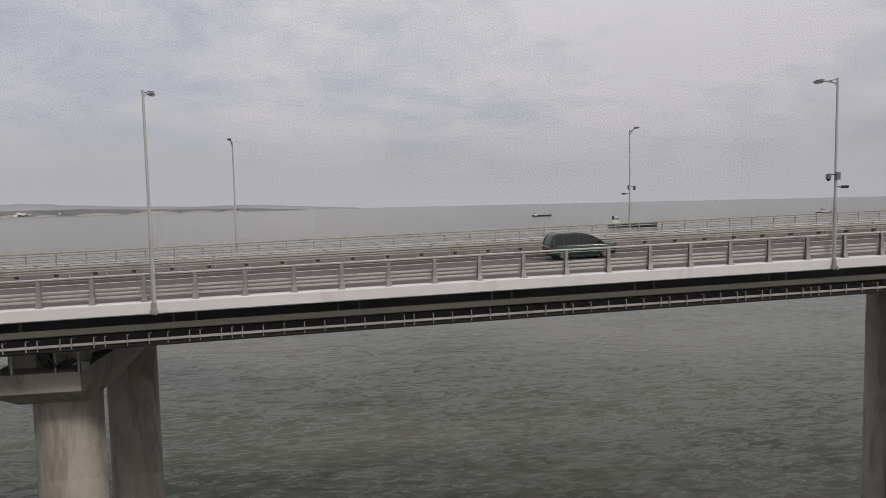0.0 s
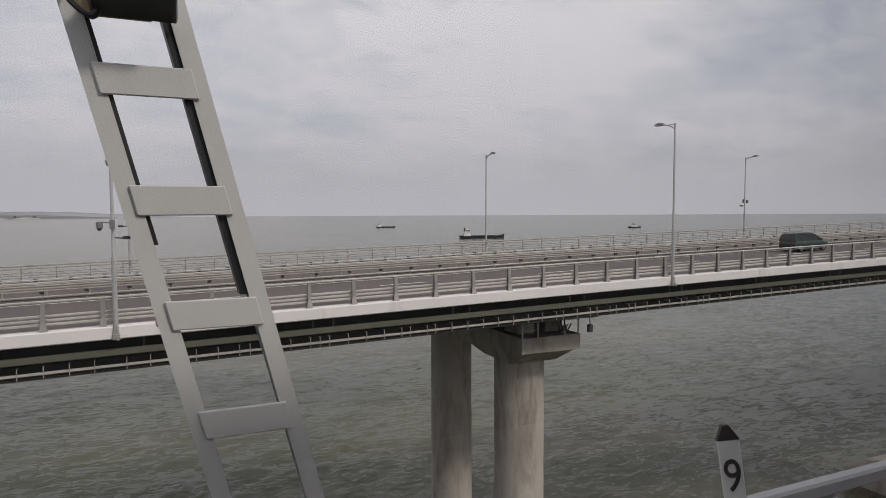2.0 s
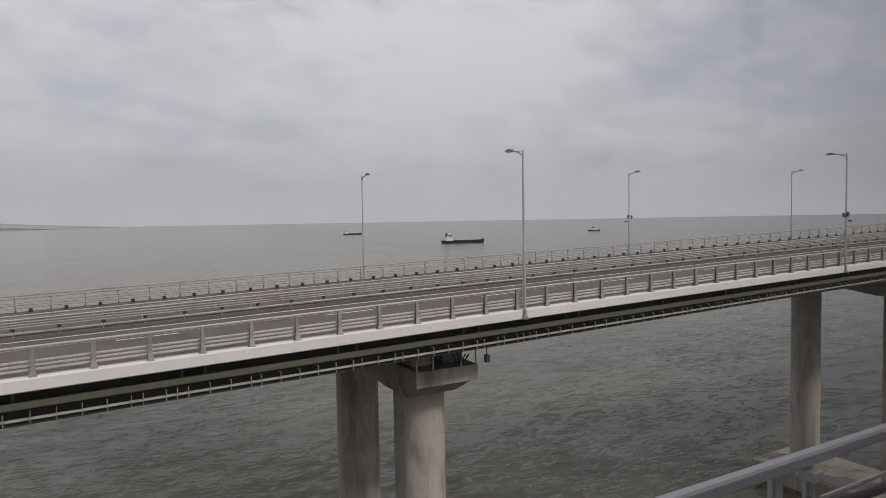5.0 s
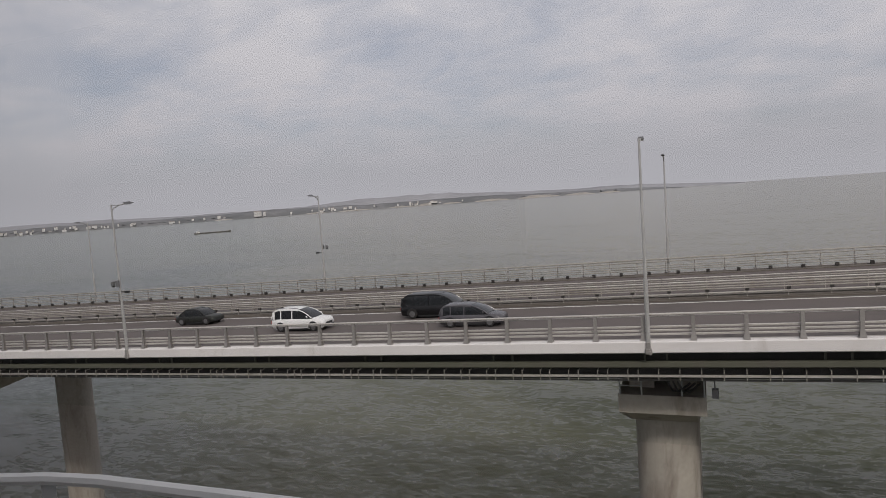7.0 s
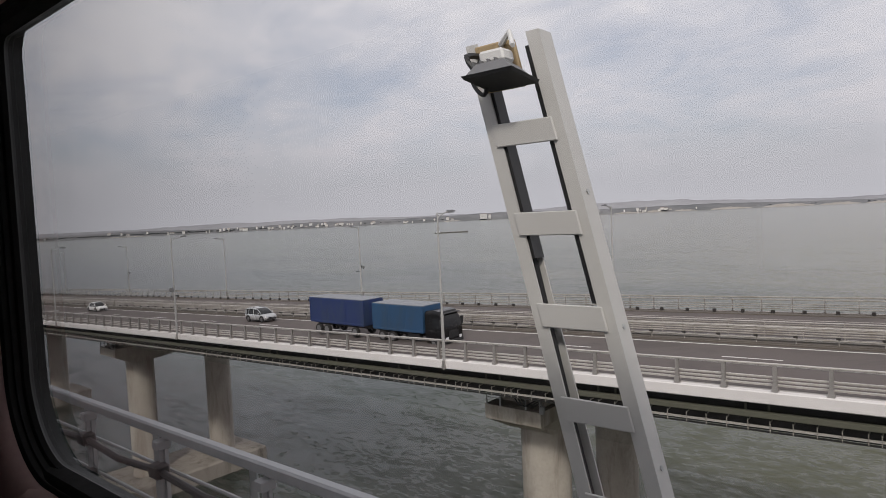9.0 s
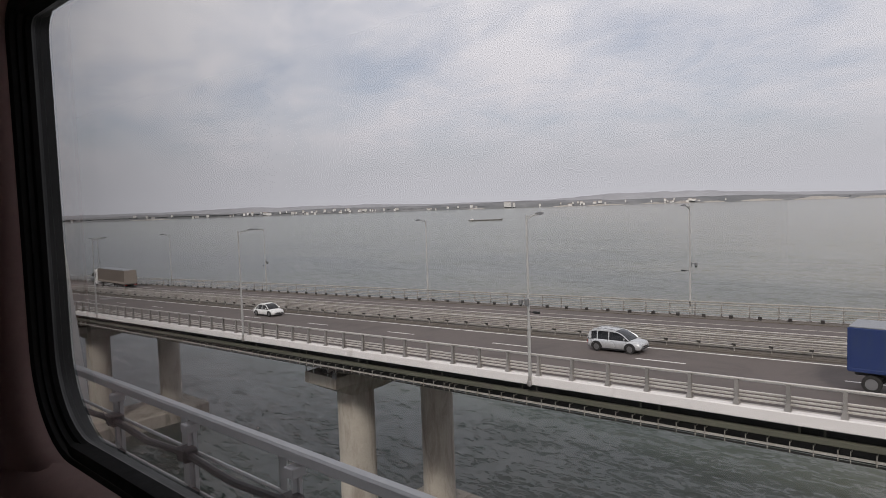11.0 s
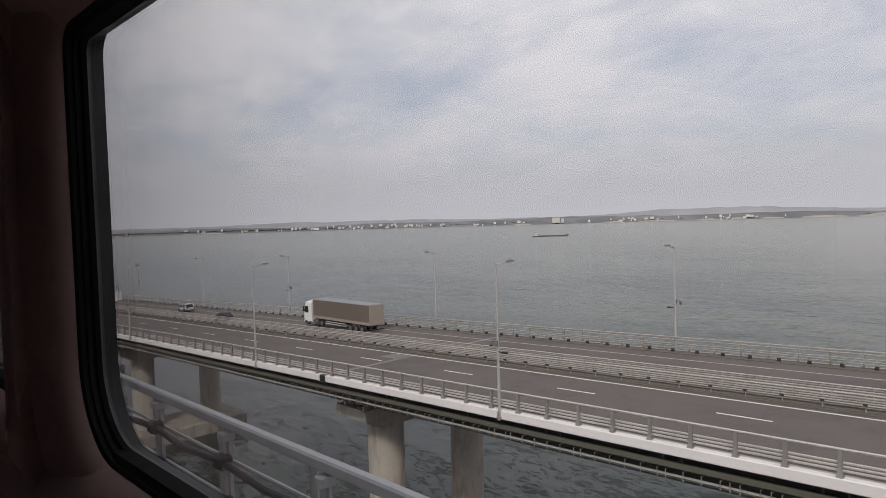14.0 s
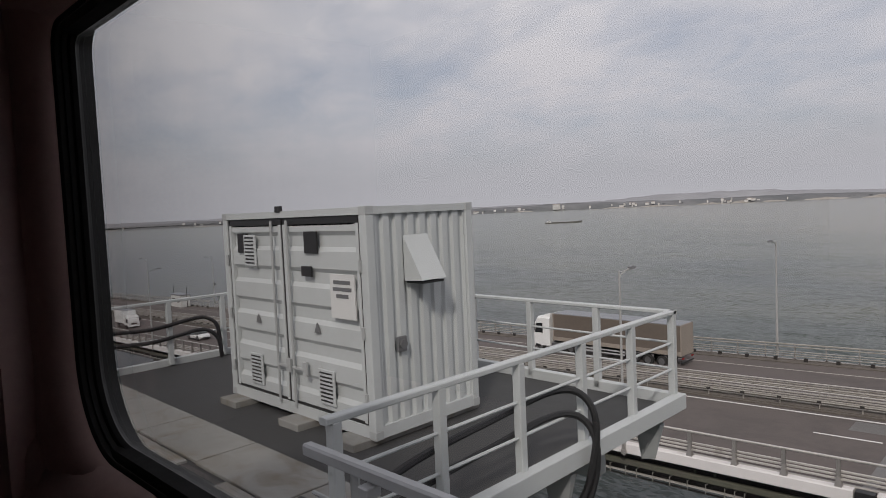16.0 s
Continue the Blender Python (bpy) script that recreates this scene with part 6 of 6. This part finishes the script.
    hood = Mesh().hull([(x1 - 0.02, 5.62, zb + 1.95), (x1 - 0.02, 6.05, zb + 1.95), (x1 - 0.02, 5.62, zb + 2.55), (x1 - 0.02, 6.05, zb + 2.55), (x1 + 0.32, 5.62, zb + 1.97), (x1 + 0.32, 6.05, zb + 1.97)])
    part("vent_hood", hood, "white_paint", t, "sloping sheet-metal vent hood")
    part("vent_opening", Mesh().box(x1 - 0.02, x1 + 0.3, 5.65, 6.02, zb + 1.925, zb + 1.95), "black", t, "", 0)
    part("cable_gland", Mesh().tube([(x1 - 0.03, 5.5, zb + 1.15), (x1 + 0.05, 5.5, zb + 1.15)], 0.06, 10).box(x1 - 0.02, x1 + 0.02, 5.42, 5.58, zb + 1.05, zb + 1.25, 0.01), "lamp_body", t)
    for x in (x0 + 0.1, (x0 + x1) / 2, x1 - 0.6):
        part("foot_block", Mesh().box(x, x + 0.5, y0 - 0.28, y1 + 0.1, zb - 0.1, zb + 0.01, 0.01), "slab", t, "pale foot block")
    part("roof_lug", Mesh().box(mid - 0.1, mid + 0.02, y0 - 0.02, y0 + 0.05, zt - 0.02, zt + 0.07, 0.01), "black", t)


# ---------------------------------------------------------------- the carriage round the eye


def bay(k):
    """Where the carriage's k-th window bay lies along the line: spaced to meet the camera every half second."""
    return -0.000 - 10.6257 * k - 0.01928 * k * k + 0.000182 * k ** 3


def build_carriage():
    """The near side of the train: a window band between sill and header, stretched along the camera's path and closed
    at its front end by a rounded pillar.
    """
    t = thing("train_carriage", "dim train carriage with dark brown trim round a wide window", "train carriage")
    front, back, y = -355.4, 40.0, 0.5
    lo, hi = -0.488, 0.432

    def along(outline, mat, name, x0=back, x1=front, label="", smooth=35):
        part(name, Mesh().rings([[(x, a, eye_z(x) + b) for a, b in outline] for x in (x0, x1)]), mat, t, label, smooth)
    far = front - 2.4
    along([(0.5, lo), (0.475, lo - 0.008), (0.46, lo - 0.03), (0.45, lo - 0.12), (0.54, lo - 0.12), (0.54, lo - 0.02)], "rubber", "sill_seal", x1=front - 0.2, label="black rubber window seal")
    along([(0.462, lo - 0.03), (0.44, lo - 0.034), (0.4, lo - 0.065), (0.36, lo - 0.12), (0.338, lo - 0.2), (0.335, -1.3), (0.52, -1.3), (0.52, lo - 0.1)], "cabin_trim", "lower_wall", x1=far, label="dark brown wall trim")
    along([(0.5, hi), (0.475, hi + 0.008), (0.46, hi + 0.03), (0.45, hi + 0.12), (0.54, hi + 0.12), (0.54, hi + 0.02)], "rubber", "header_seal", x1=front - 0.2, label="black rubber window seal")
    along([(0.462, hi + 0.03), (0.44, hi + 0.034), (0.4, hi + 0.065), (0.36, hi + 0.12), (0.338, hi + 0.2), (0.3, 1.2), (0.52, 1.2), (0.52, hi + 0.1)], "cabin_trim", "upper_wall", x1=far, label="dark brown wall trim")
    along([(0.58, lo - 0.1), (0.6, -1.6), (0.57, -1.6), (0.55, lo - 0.1)], "white_paint", "outer_skin", x1=far, smooth=0)
    along([(0.58, hi + 0.1), (0.6, 1.1), (0.2, 1.5), (0.2, 1.46), (0.56, 1.09), (0.55, hi + 0.1)], "white_paint", "outer_skin", x1=far, smooth=0)
    along([(0.5, 1.19), (0.5, 1.3), (-2.3, 1.42), (-2.3, 1.3)], "cabin_pale", "ceiling_panel", x1=far, smooth=0)
    along([(0.52, -1.3), (0.52, -1.42), (-2.42, -1.42), (-2.42, -1.3)], "cabin_trim", "floor_panel", x1=far, smooth=0)
    # rounded pillars between the windows, set to fit the camera's view; the last closes the band
    r, r_top, half = 0.18, 0.03, 0.255

    def outline():
        """The window's edge beside a pillar."""
        e = [(0.6, lo)]
        e += [(r - r * math.sin(q), lo + r - r * math.cos(q)) for q in (math.pi / 2 * k / 10 for k in range(11))]
        e += [(r_top - r_top * math.cos(q), hi - r_top + r_top * math.sin(q)) for q in (math.pi / 2 * k / 4 for k in range(5))]
        return e + [(0.6, hi)]

    def off(d):
        """The edge moved into the wall by d."""
        e, out = outline(), []
        for i, (a, b) in enumerate(e):
            p, q = e[max(i - 1, 0)], e[min(i + 1, len(e) - 1)]
            tx, tz = q[0] - p[0], q[1] - p[1]
            n = math.hypot(tx, tz)
            out.append((a - tz / n * d, b + tx / n * d))
        return out
    inward = -1 if off(0.1)[10][0] > 0 else 1
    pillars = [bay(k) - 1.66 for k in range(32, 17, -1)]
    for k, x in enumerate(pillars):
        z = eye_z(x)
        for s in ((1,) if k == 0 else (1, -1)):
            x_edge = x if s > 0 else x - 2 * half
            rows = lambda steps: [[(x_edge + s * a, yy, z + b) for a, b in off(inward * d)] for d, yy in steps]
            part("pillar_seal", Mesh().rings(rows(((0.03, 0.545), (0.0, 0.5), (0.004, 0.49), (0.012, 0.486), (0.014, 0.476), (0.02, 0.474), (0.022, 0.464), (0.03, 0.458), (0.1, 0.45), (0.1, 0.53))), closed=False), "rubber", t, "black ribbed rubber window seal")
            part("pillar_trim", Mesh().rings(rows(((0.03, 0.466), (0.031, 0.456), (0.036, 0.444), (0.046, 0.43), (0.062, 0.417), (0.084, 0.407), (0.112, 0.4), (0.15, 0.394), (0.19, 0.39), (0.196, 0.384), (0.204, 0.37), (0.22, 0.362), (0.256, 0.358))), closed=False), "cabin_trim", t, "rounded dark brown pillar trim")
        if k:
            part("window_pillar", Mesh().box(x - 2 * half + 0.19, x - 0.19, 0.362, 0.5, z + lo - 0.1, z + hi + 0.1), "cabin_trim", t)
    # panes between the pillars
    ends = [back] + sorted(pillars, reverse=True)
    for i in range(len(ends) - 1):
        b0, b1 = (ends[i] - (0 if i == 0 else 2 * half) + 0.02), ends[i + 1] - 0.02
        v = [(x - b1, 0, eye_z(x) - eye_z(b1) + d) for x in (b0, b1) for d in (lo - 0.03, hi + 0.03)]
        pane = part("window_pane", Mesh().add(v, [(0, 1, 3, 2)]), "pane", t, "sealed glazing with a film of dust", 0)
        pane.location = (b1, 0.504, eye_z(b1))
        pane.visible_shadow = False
    # the wall across the aisle; one small window a bay, set where its reflection fits the view
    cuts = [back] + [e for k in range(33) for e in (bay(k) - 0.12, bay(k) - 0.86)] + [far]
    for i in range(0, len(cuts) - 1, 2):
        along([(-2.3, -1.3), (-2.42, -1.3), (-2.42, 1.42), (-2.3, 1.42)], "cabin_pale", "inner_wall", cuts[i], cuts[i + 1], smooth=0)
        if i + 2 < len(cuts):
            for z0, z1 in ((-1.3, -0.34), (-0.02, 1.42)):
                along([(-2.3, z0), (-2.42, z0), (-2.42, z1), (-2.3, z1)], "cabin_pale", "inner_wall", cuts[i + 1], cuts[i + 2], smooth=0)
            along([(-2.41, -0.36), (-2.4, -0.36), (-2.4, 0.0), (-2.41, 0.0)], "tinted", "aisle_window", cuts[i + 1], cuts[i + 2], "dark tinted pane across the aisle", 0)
    z = eye_z(front)
    part("end_wall", Mesh().box(far, front - 0.2, 0.33, 0.5, z - 1.3, z + 1.2), "cabin_trim", t)
    part("end_skin", Mesh().box(far, front - 0.22, 0.5, 0.55, z - 1.3, z + 1.1), "rubber", t)
    part("corner_fill", Mesh().box(far, front + 0.1, 0.34, 0.5, z + lo - 0.9, z + lo - 0.2).box(far, front + 0.1, 0.34, 0.5, z + hi + 0.2, z + hi + 0.7), "cabin_trim", t)
    part("front_wall", Mesh().box(far - 0.1, far, -2.4, 0.55, z - 1.4, z + 1.4), "cabin_trim", t)


build_sea()
build_shore()
build_town()
build_ships()
build_road()
build_piers()
build_lamps()
build_vehicles()
build_booth()
build_walkway()
build_railings()
build_masts()
build_marker()
build_platform()
build_container()
build_carriage()
build_parapets()
